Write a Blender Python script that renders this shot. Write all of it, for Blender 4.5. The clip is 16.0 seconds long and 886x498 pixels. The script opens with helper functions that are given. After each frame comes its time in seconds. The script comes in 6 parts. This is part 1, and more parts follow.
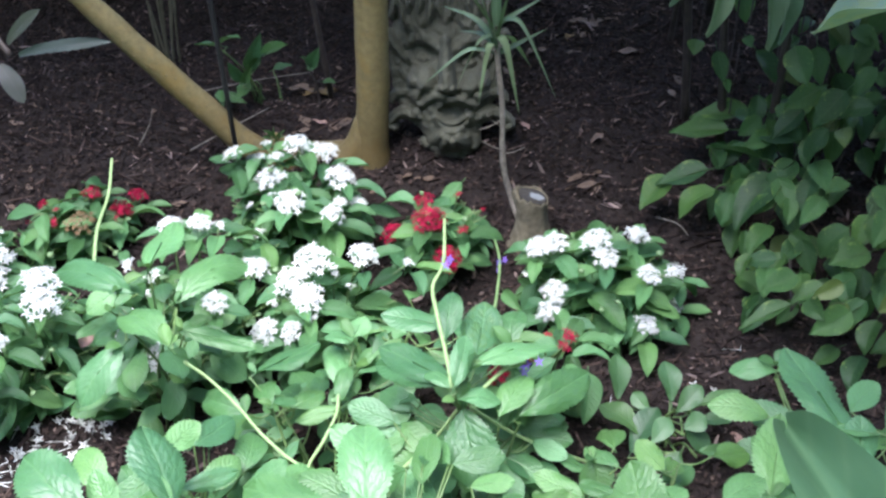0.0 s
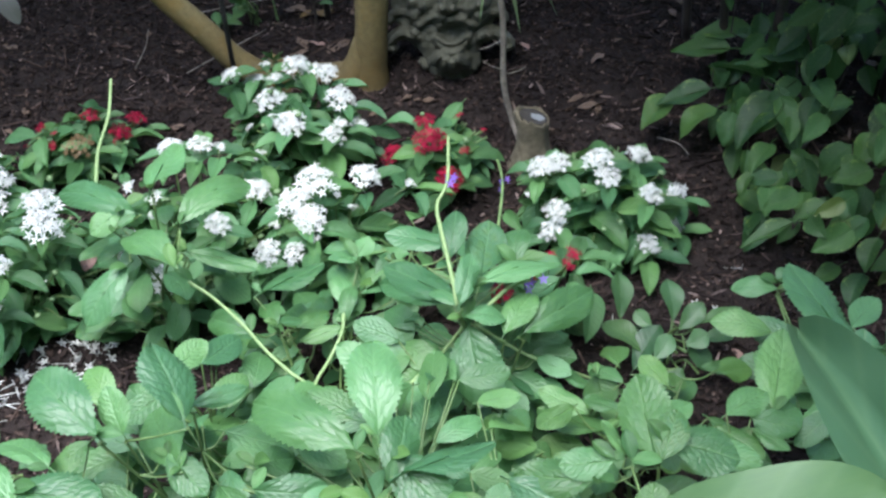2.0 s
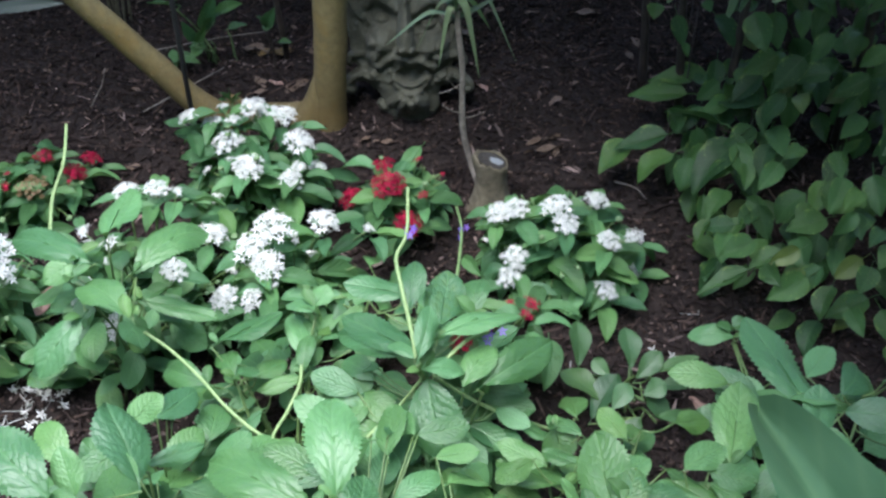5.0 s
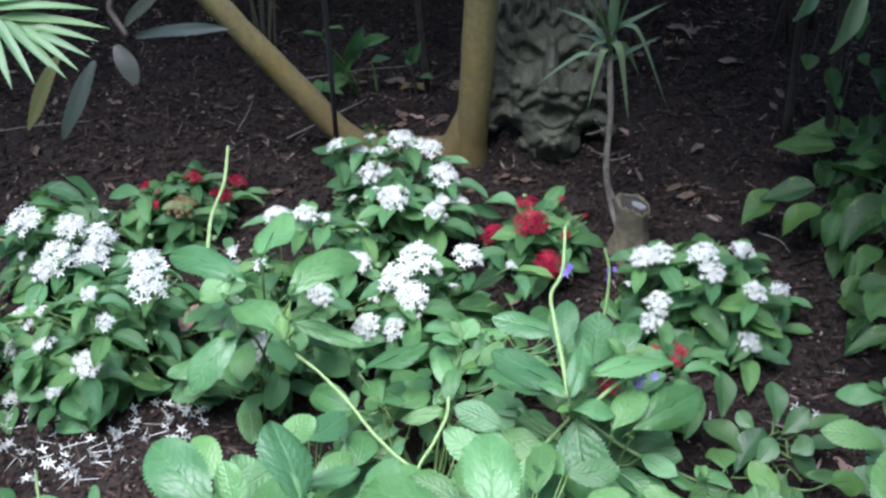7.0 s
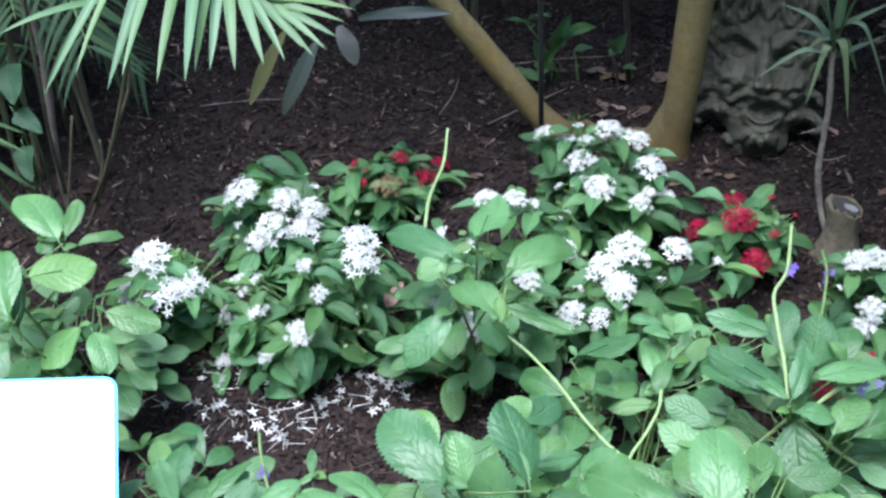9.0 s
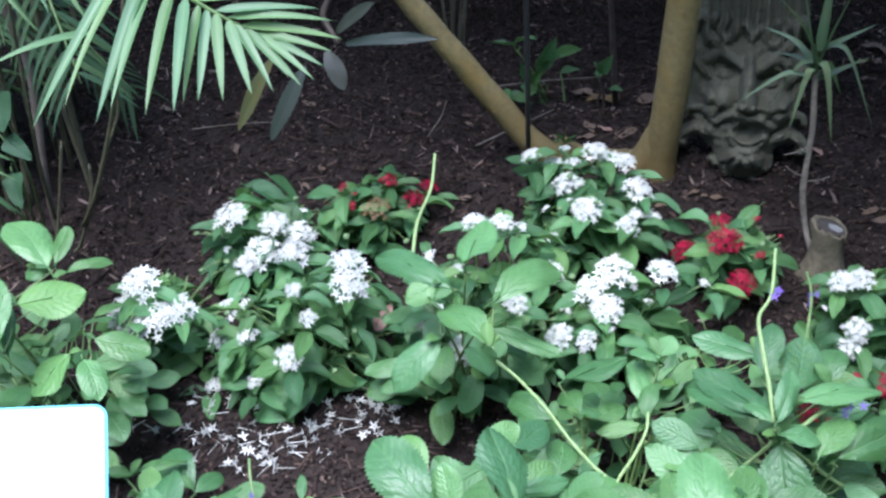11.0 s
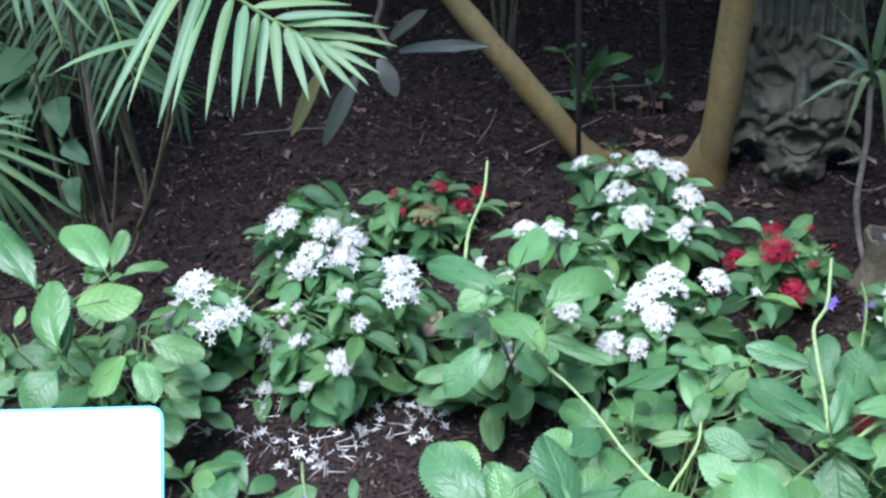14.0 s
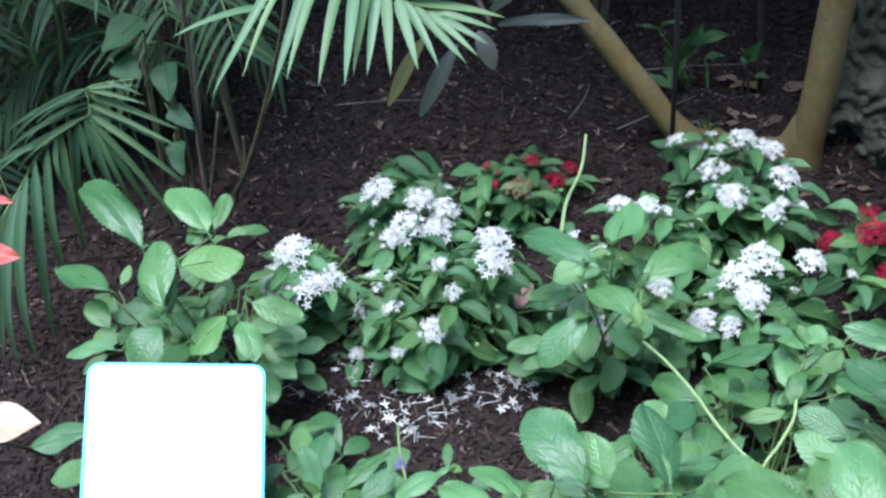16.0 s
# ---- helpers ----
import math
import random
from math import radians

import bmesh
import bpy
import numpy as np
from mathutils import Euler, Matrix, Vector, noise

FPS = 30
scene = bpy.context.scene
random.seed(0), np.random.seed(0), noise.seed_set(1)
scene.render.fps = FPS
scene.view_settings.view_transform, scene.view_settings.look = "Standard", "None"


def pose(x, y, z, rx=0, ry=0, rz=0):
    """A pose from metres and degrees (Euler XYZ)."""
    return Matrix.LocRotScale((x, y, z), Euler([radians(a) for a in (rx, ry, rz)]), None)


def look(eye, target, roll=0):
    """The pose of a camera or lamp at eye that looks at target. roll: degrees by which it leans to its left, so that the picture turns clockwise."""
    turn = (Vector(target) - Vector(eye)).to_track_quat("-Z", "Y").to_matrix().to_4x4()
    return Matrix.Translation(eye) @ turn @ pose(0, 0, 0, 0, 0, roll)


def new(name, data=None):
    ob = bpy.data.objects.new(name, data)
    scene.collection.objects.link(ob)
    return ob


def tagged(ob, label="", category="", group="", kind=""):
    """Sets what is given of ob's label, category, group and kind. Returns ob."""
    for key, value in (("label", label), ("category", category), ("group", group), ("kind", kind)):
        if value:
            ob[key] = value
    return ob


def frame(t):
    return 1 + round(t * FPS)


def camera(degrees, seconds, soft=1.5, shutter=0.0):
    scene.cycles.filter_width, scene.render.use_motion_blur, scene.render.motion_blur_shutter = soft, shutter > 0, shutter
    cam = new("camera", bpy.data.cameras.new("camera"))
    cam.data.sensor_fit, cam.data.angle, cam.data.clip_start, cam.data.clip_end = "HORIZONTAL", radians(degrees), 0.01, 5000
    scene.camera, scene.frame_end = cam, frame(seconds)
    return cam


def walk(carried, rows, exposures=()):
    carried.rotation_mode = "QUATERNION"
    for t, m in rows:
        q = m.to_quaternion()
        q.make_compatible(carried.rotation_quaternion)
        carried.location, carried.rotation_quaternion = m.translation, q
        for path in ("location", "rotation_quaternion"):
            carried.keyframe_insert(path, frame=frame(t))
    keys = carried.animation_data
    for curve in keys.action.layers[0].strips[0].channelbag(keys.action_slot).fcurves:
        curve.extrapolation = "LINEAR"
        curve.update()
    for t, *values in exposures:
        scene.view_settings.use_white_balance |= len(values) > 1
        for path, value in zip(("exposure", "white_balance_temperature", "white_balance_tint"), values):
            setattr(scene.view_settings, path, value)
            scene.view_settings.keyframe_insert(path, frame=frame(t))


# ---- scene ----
cam = camera(42.0, 16.0, soft=2.6)
PATH = [
    (0.0, 0.0000, -0.0000, 1.4200, 0.000, -35.131, -3.331),
    (0.5, -0.0198, -0.0150, 1.4077, -1.478, -36.762, -2.562),
    (1.0, -0.0304, -0.0108, 1.4049, -0.184, -38.195, -3.464),
    (1.5, -0.0230, -0.0132, 1.4016, 0.696, -38.963, -4.028),
    (2.0, -0.0175, -0.0080, 1.4071, -0.171, -38.646, -3.601),
    (2.5, -0.0101, -0.0010, 1.4134, -1.362, -38.661, -3.255),
    (3.0, -0.0032, 0.0012, 1.4212, -2.763, -38.339, -2.325),
    (5.5, -0.0356, 0.0329, 1.4396, -2.787, -37.117, -1.360),
    (6.0, -0.0658, 0.0416, 1.4399, -1.066, -36.310, -1.141),
    (6.5, -0.0907, 0.0374, 1.4354, 0.935, -35.940, -1.548),
    (7.0, -0.1146, 0.0212, 1.4320, 2.505, -35.457, -1.540),
    (7.5, -0.1511, 0.0095, 1.4262, 5.795, -36.199, -2.367),
    (8.0, -0.1740, 0.0069, 1.4291, 8.107, -36.092, -2.597),
    (8.5, -0.2127, -0.0025, 1.4354, 10.416, -35.774, -3.034),
    (9.0, -0.2187, -0.0030, 1.4409, 11.546, -35.686, -3.567),
    (9.5, -0.2107, -0.0025, 1.4414, 10.519, -35.299, -3.345),
    (12.0, -0.2224, -0.0052, 1.4725, 11.548, -34.963, -3.754),
    (12.5, -0.2360, -0.0114, 1.4693, 12.580, -35.156, -3.750),
    (13.0, -0.2427, -0.0070, 1.4731, 14.112, -35.082, -4.318),
    (13.5, -0.2380, -0.0150, 1.4683, 14.125, -34.707, -4.144),
    (14.0, -0.2292, -0.0115, 1.4688, 13.391, -34.581, -4.497),
    (14.5, -0.2341, -0.0213, 1.4646, 13.714, -34.949, -4.408),
    (15.0, -0.2553, -0.0326, 1.4695, 15.533, -35.397, -4.641),
    (15.5, -0.2703, -0.0442, 1.4678, 16.647, -35.160, -4.523),
    (16.0, -0.2688, -0.0485, 1.4744, 17.637, -35.354, -5.228),
]
walk(cam, [(t, pose(x, y, z) @ pose(0, 0, 0, 0, 0, yaw) @ pose(0, 0, 0, 90 + pitch) @ pose(0, 0, 0, 0, 0, roll)) for t, x, y, z, yaw, pitch, roll in PATH],
     [(0.0, 2.85, 6380, 20.5), (0.7, 2.73, 6360, 19), (1.5, 2.52, 6390, 17.0), (3.0, 2.27, 6420, 13.5), (5.5, 2.38, 6340, 17.5), (7.0, 2.41, 6230, 18.0), (9.0, 2.45, 6110, 19.0), (12.5, 2.44, 6010, 20.0), (14.5, 2.41, 5970, 19.5), (16.0, 2.25, 5950, 18.5)])

# ---- light: a bright overcast sky over the bed, softest from the path side ----
SUN_HEIGHT, SUN_TURN = radians(74), radians(203)
world = bpy.data.worlds.new("sky")
world.use_nodes = True
scene.world = world
sky = world.node_tree.nodes.new("ShaderNodeTexSky")
sky.sky_type, sky.sun_disc = "NISHITA", False
sky.sun_elevation, sky.sun_rotation = SUN_HEIGHT, SUN_TURN
world.node_tree.links.new(sky.outputs[0], world.node_tree.nodes["Background"].inputs[0])
world.node_tree.nodes["Background"].inputs[1].default_value = 0.15
sun_data = bpy.data.lights.new("sun", "SUN")
sun_data.energy, sun_data.angle, sun_data.color = 1.75, radians(40), (0.97, 0.99, 1.0)
sun = new("sun", sun_data)
away = Vector((math.sin(SUN_TURN) * math.cos(SUN_HEIGHT), math.cos(SUN_TURN) * math.cos(SUN_HEIGHT), math.sin(SUN_HEIGHT)))
sun.matrix_basis = look(away * 20, (0, 0, 0))


# ---- materials ----
class Nodes:
    """A node material under construction."""

    def __init__(self, name):
        self.m = bpy.data.materials.new(name)
        self.m.use_nodes = True
        self.t = self.m.node_tree
        self.bsdf = self.t.nodes["Principled BSDF"]

    def node(self, kind, **values):
        n = self.t.nodes.new(kind)
        for k, v in values.items():
            n.inputs[k.replace("_", " ")].default_value = v
        return n

    def link(self, a, b):
        self.t.links.new(a, b)

    def coords(self, which="Object"):
        return self.t.nodes.new("ShaderNodeTexCoord").outputs[which]

    def noise(self, scale, detail=4.0, rough=0.6, coords=None):
        n = self.node("ShaderNodeTexNoise", Scale=scale, Detail=detail, Roughness=rough)
        if coords:
            self.link(coords, n.inputs["Vector"])
        return n.outputs["Fac"]

    def ramp(self, fac, stops):
        r = self.t.nodes.new("ShaderNodeValToRGB")
        e = r.color_ramp.elements
        e[0].position, e[0].color = stops[0][0], (*stops[0][1], 1)
        e[1].position, e[1].color = stops[-1][0], (*stops[-1][1], 1)
        for p, c in stops[1:-1]:
            e.new(p).color = (*c, 1)
        self.link(fac, r.inputs[0])
        return r.outputs[0]

    def math(self, op, a, b=None, c=None):
        n = self.t.nodes.new("ShaderNodeMath")
        n.operation = op
        for i, v in enumerate((a, b, c)):
            if v is None:
                continue
            if isinstance(v, (int, float)):
                n.inputs[i].default_value = v
            else:
                self.link(v, n.inputs[i])
        return n.outputs[0]

    def mix(self, fac, a, b, blend="MIX"):
        n = self.t.nodes.new("ShaderNodeMix")
        n.data_type, n.blend_type = "RGBA", blend
        for i, v in ((0, fac), (6, a), (7, b)):
            if isinstance(v, (int, float)):
                n.inputs[i].default_value = v
            elif isinstance(v, tuple):
                n.inputs[i].default_value = (*v, 1)
            else:
                self.link(v, n.inputs[i])
        return n.outputs[2]

    def bump(self, height, strength=0.3, distance=0.01):
        b = self.node("ShaderNodeBump", Strength=strength, Distance=distance)
        self.link(height, b.inputs["Height"])
        self.link(b.outputs[0], self.bsdf.inputs["Normal"])
        return b.outputs[0]

    def random(self):
        return self.t.nodes.new("ShaderNodeObjectInfo").outputs["Random"]

    def set(self, **values):
        for k, v in values.items():
            k = k.replace("_", " ")
            if isinstance(v, tuple):
                self.bsdf.inputs[k].default_value = (*v, 1)
            elif isinstance(v, (int, float)):
                self.bsdf.inputs[k].default_value = v
            else:
                self.link(v, self.bsdf.inputs[k])
        return self

    def through_light(self, amount, colour):
        """Lets part of the light through, as thin leaves do."""
        tr = self.t.nodes.new("ShaderNodeBsdfTranslucent")
        if isinstance(colour, tuple):
            tr.inputs[0].default_value = (*colour, 1)
        else:
            self.link(colour, tr.inputs[0])
        mx = self.t.nodes.new("ShaderNodeMixShader")
        mx.inputs[0].default_value = amount
        self.link(self.bsdf.outputs[0], mx.inputs[1])
        self.link(tr.outputs[0], mx.inputs[2])
        self.link(mx.outputs[0], self.t.nodes["Material Output"].inputs["Surface"])
        return self


def leaf_material(name, dark, light, vein, gloss=0.45, ribs=9.0, rib_depth=0.35, quilt=0.0, vein_amount=0.5, edge=None, island=False, shine=0.5, streak=0.0):
    """Leaves: side veins slanting off a midrib, blotches, and a tone of its own for each leaf. Local y runs from stalk to tip (0 to 1)."""
    n = Nodes(name)
    co = n.coords("UV")
    sep = n.t.nodes.new("ShaderNodeSeparateXYZ")
    n.link(co, sep.inputs[0])
    across = n.math("ABSOLUTE", n.math("SUBTRACT", sep.outputs[0], 0.5))
    along = sep.outputs[1]
    wave = n.math("SINE", n.math("MULTIPLY", n.math("SUBTRACT", along, n.math("MULTIPLY", across, 0.55)), ribs * 6.283))
    side = n.math("POWER", n.math("MULTIPLY_ADD", wave, 0.5, 0.5), 7.0)
    mid = n.math("SUBTRACT", 1.0, n.math("SMOOTH_MIN", n.math("MULTIPLY", across, 26.0), 1.0, 0.2))
    mid = n.math("MAXIMUM", mid, 0.0)
    lines = n.math("MAXIMUM", n.math("MULTIPLY", side, 0.55), mid)
    seed = n.t.nodes.new("ShaderNodeNewGeometry").outputs["Random Per Island"] if island else n.random()
    spots = n.noise(7.0, 5.0, 0.65, co)
    tone = n.math("ADD", n.math("MULTIPLY", seed, 0.62), n.math("MULTIPLY", spots, 0.42))
    hue = n.ramp(n.math("FRACT", n.math("MULTIPLY_ADD", seed, 7.3, n.math("MULTIPLY", spots, 0.3))), [(0.1, (0.9, 0.97, 1.1)), (0.5, (1.0, 1.0, 0.97)), (0.95, (1.14, 1.03, 0.83))])
    base = n.mix(1.0, n.ramp(tone, [(0.2, dark), (0.8, light)]), hue, "MULTIPLY")
    col = n.mix(n.math("MULTIPLY", lines, vein_amount), base, vein)
    if edge:
        rim = n.math("GREATER_THAN", n.math("ADD", n.noise(6.0, 5.0, 0.7, co), n.math("MULTIPLY", across, 0.45)), 0.74)
        col = n.mix(n.math("MULTIPLY", rim, 0.6), col, edge)
    if streak:
        long = n.t.nodes.new("ShaderNodeCombineXYZ")
        n.link(n.math("MULTIPLY", sep.outputs[0], 16.0), long.inputs[0])
        n.link(n.math("MULTIPLY", along, 1.3), long.inputs[1])
        col = n.mix(n.math("MULTIPLY", n.noise(1.0, 5.0, 0.7, long.outputs[0]), streak), col, dark)
    n.bsdf.inputs["Specular IOR Level"].default_value = shine
    h = n.math("SUBTRACT", n.math("MULTIPLY", spots, 0.3), n.math("MULTIPLY", lines, 0.25 if quilt else 1.0))
    if quilt:
        # puffed fields between sunken side veins, each broken into smaller puffs
        wander = n.math("MULTIPLY_ADD", n.noise(6.0, 3.0, 0.6, co), 0.3, -0.15)
        fields = n.math("ADD", n.math("SUBTRACT", along, n.math("MULTIPLY", across, 0.6)), n.math("MULTIPLY", wander, 0.75))
        puff = n.math("ABSOLUTE", n.math("SINE", n.math("MULTIPLY", fields, ribs * 3.1416)))
        small = n.math("ABSOLUTE", n.math("SINE", n.math("MULTIPLY", n.math("ADD", across, wander), 25.0)))
        height = n.math("MULTIPLY", n.math("POWER", puff, 0.7), n.math("MULTIPLY_ADD", small, 0.6, 0.4))
        h = n.math("ADD", n.math("MULTIPLY", spots, 0.2), n.math("MULTIPLY", n.math("SUBTRACT", height, mid), quilt))
        # Creases between the puffs get their shade in the colour as well.
        groove = n.math("POWER", n.math("SUBTRACT", 1.0, height), 1.6)
        col = n.mix(n.math("MULTIPLY", groove, 0.2), base, dark)
        col = n.mix(n.math("MULTIPLY", mid, vein_amount), col, vein)
    n.set(Base_Color=col, Roughness=n.math("MULTIPLY_ADD", spots, 0.25, gloss - 0.1))
    n.bump(h, rib_depth, 0.0026 if quilt else 0.002)
    n.through_light(0.28, n.mix(0.5, col, (0.16, 0.34, 0.08)))
    return n.m


def stem_material(name, a, b, scale=40.0, rough=0.7, bump=0.4):
    n = Nodes(name)
    co = n.coords()
    f = n.noise(scale, 6.0, 0.65, co)
    n.set(Base_Color=n.ramp(f, [(0.3, a), (0.7, b)]), Roughness=rough)
    n.bump(f, bump, 0.004)
    return n.m


def bark_material():
    n = Nodes("smooth_olive_bark")
    co = n.coords()
    big = n.noise(6.0, 5.0, 0.6, co)
    fine = n.noise(70.0, 6.0, 0.7, co)
    sep = n.t.nodes.new("ShaderNodeSeparateXYZ")
    n.link(co, sep.inputs[0])
    low = n.math("ADD", n.math("MULTIPLY", sep.outputs[2], -3.2), n.math("MULTIPLY", big, 1.6))
    base = n.ramp(n.math("MULTIPLY_ADD", fine, 0.6, n.math("MULTIPLY", big, 0.4)), [(0.3, (0.085, 0.068, 0.026)), (0.7, (0.212, 0.174, 0.07))])
    patch = n.ramp(n.noise(13.0, 5.0, 0.7, co), [(0.5, (0.0, 0.0, 0.0)), (0.66, (1.0, 1.0, 1.0))])
    base = n.mix(n.math("MULTIPLY", patch, 0.6), base, (0.19, 0.125, 0.028))
    moss = n.ramp(low, [(0.1, (0.0, 0.0, 0.0)), (0.75, (1.0, 1.0, 1.0))])
    col = n.mix(n.math("MULTIPLY", moss, 0.6), base, (0.075, 0.05, 0.014))
    n.set(Base_Color=col, Roughness=0.75)
    n.bump(n.math("ADD", fine, n.math("MULTIPLY", big, 0.5)), 0.35, 0.006)
    return n.m


def soil_material():
    n = Nodes("dark_bark_mulch_soil")
    co = n.coords()
    big = n.noise(2.2, 4.0, 0.6, co)
    mid = n.noise(24.0, 6.0, 0.7, co)
    fine = n.noise(130.0, 5.0, 0.75, co)
    v = n.node("ShaderNodeTexVoronoi", Scale=55.0)
    n.link(co, v.inputs["Vector"])
    tone = n.math("ADD", n.math("MULTIPLY", mid, 0.5), n.math("ADD", n.math("MULTIPLY", fine, 0.3), n.math("MULTIPLY", big, 0.25)))
    n.set(Base_Color=n.ramp(tone, [(0.35, (0.0125, 0.0098, 0.0086)), (0.57, (0.0252, 0.0192, 0.0168)), (0.78, (0.065, 0.049, 0.042))]), Roughness=0.95, Specular_IOR_Level=0.15)
    n.bump(n.math("ADD", n.math("MULTIPLY", v.outputs["Distance"], 0.8), n.math("ADD", mid, n.math("MULTIPLY", fine, 0.6))), 0.9, 0.012)
    return n.m


def chip_material():
    n = Nodes("bark_chip")
    seed = n.t.nodes.new("ShaderNodeNewGeometry").outputs["Random Per Island"]
    f = n.noise(90.0, 5.0, 0.7, n.coords())
    col = n.ramp(n.math("ADD", n.math("MULTIPLY", seed, 0.8), n.math("MULTIPLY", f, 0.25)),
                 [(0.1, (0.0094, 0.0068, 0.0061)), (0.45, (0.0186, 0.0132, 0.0117)), (0.74, (0.0308, 0.0222, 0.019)), (0.9, (0.064, 0.044, 0.035)), (0.99, (0.26, 0.2, 0.165))])
    n.set(Base_Color=col, Roughness=0.9, Specular_IOR_Level=0.15)
    n.bump(f, 0.6, 0.003)
    return n.m


def petal_material(name, a, b, rough=0.55, shine=0.5):
    n = Nodes(name)
    seed = n.t.nodes.new("ShaderNodeNewGeometry").outputs["Random Per Island"]
    col = n.ramp(seed, [(0.0, a), (1.0, b)])
    n.set(Base_Color=col, Roughness=rough, Specular_IOR_Level=shine)
    n.through_light(0.2, col)
    return n.m


def stone_material():
    n = Nodes("mossy_cast_stone")
    co = n.coords()
    big = n.noise(9.0, 6.0, 0.65, co)
    fine = n.noise(90.0, 6.0, 0.7, co)
    col = n.ramp(n.math("MULTIPLY_ADD", fine, 0.35, n.math("MULTIPLY", big, 0.65)), [(0.3, (0.033, 0.036, 0.023)), (0.5, (0.06, 0.063, 0.042)), (0.72, (0.105, 0.105, 0.076))])
    n.set(Base_Color=col, Roughness=0.9)
    n.bump(n.math("ADD", fine, big), 0.5, 0.006)
    return n.m


def dead_leaf_material(name, a, b):
    n = Nodes(name)
    co = n.coords("UV")
    f = n.noise(8.0, 6.0, 0.7, co)
    n.set(Base_Color=n.ramp(f, [(0.3, a), (0.7, b)]), Roughness=0.75)
    n.bump(f, 0.5, 0.004)
    return n.m


def plain(name, colour, rough, metal=0.0, scale=60.0, vary=0.25):
    n = Nodes(name)
    f = n.noise(scale, 4.0, 0.6, n.coords())
    lo = tuple(c * (1 - vary) for c in colour)
    hi = tuple(min(1.0, c * (1 + vary)) for c in colour)
    n.set(Base_Color=n.ramp(f, [(0.3, lo), (0.7, hi)]), Roughness=rough, Metallic=metal)
    return n.m


M_SOIL, M_CHIP, M_BARK, M_STONE = soil_material(), chip_material(), bark_material(), stone_material()
M_PENTAS = leaf_material("pentas_leaf", (0.03, 0.094, 0.034), (0.09, 0.222, 0.082), (0.06, 0.15, 0.055), 0.5, 8.0, 0.7, 0.0, 0.3, shine=0.4)
M_BROAD = leaf_material("porterweed_leaf", (0.033, 0.112, 0.036), (0.101, 0.25, 0.085), (0.12, 0.27, 0.1), 0.45, 8.0, 0.34, 1.0, 0.3, shine=0.65)
M_FRESH = leaf_material("fresh_porterweed_leaf", (0.037, 0.112, 0.031), (0.098, 0.232, 0.073), (0.13, 0.262, 0.088), 0.45, 8.0, 0.36, 1.0, 0.3, shine=0.6)
M_SMOOTH = leaf_material("soft_pale_leaf", (0.034, 0.09, 0.038), (0.095, 0.185, 0.08), (0.14, 0.24, 0.115), 0.5, 5.0, 0.06, 0.0, 0.3, shine=0.35, streak=0.7)
M_HANG = leaf_material("pale_drooping_leaf", (0.12, 0.2, 0.135), (0.21, 0.31, 0.21), (0.27, 0.36, 0.27), 0.4, 5.0, 0.06, 0.0, 0.3, shine=0.7, streak=0.5)
M_LOW = leaf_material("low_plant_leaf", (0.024, 0.073, 0.024), (0.064, 0.15, 0.051), (0.075, 0.15, 0.065), 0.42, 7.0, 0.3, 0.0, 0.15)
M_SHRUB = leaf_material("shrub_leaf", (0.016, 0.05, 0.016), (0.05, 0.127, 0.035), (0.07, 0.15, 0.05), 0.5, 6.0, 0.3, 0.0, 0.25, (0.15, 0.24, 0.055), shine=0.3)
M_VINE = leaf_material("vine_leaf", (0.012, 0.045, 0.022), (0.028, 0.075, 0.036), (0.04, 0.09, 0.04), 0.6, 6.0, 0.3, 0.0, 0.2, shine=0.25)
M_YELLOW = leaf_material("yellowing_leaf", (0.045, 0.085, 0.018), (0.1, 0.145, 0.03), (0.1, 0.15, 0.04), 0.5, 7.0, 0.35, 0.0, 0.3)
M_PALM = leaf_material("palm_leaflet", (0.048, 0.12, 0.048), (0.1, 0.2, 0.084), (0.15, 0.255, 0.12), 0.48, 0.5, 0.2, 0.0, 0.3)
# Darker copies of the leaflet: the left palms' shade is put into their colour.
M_PALM_HALF_SHADE = leaf_material("half_shade_palm_leaflet", (0.03, 0.074, 0.034), (0.062, 0.132, 0.06), (0.085, 0.155, 0.078), 0.6, 0.5, 0.2, 0.0, 0.3, shine=0.3)
M_PALM_SHADE = leaf_material("shade_tone_palm_leaflet", (0.014, 0.042, 0.018), (0.034, 0.08, 0.036), (0.05, 0.1, 0.048), 0.62, 0.5, 0.2, 0.0, 0.3, shine=0.25)
M_CROTON = leaf_material("purple_grey_leaf", (0.018, 0.03, 0.024), (0.052, 0.05, 0.056), (0.07, 0.075, 0.066), 0.45, 14.0, 0.35, 0.3, 0.3, shine=0.5)
M_CROTON_OLIVE = leaf_material("olive_yellow_leaf", (0.05, 0.055, 0.02), (0.1, 0.1, 0.035), (0.1, 0.11, 0.04), 0.5, 14.0, 0.7, 0.4, 0.4)
M_VARIEGATED = leaf_material("variegated_leaf", (0.018, 0.07, 0.022), (0.05, 0.135, 0.042), (0.08, 0.17, 0.07), 0.55, 7.0, 0.35, 0.0, 0.3, (0.2, 0.29, 0.16))
M_STRAP = leaf_material("dracaena_leaf", (0.042, 0.082, 0.042), (0.085, 0.138, 0.075), (0.18, 0.22, 0.14), 0.45, 0.5, 0.2, 0.0, 0.45, shine=0.35)
M_THICKET = leaf_material("thicket_leaf", (0.018, 0.055, 0.02), (0.055, 0.14, 0.045), (0.06, 0.14, 0.05), 0.5, 7.0, 0.3, 0.0, 0.2, None, True)
M_GREENSTEM = stem_material("green_stem", (0.05, 0.11, 0.03), (0.13, 0.21, 0.07), 60, 0.5, 0.2)
M_SPIKE = stem_material("pale_flower_spike", (0.14, 0.24, 0.085), (0.25, 0.36, 0.15), 160, 0.55, 0.8)
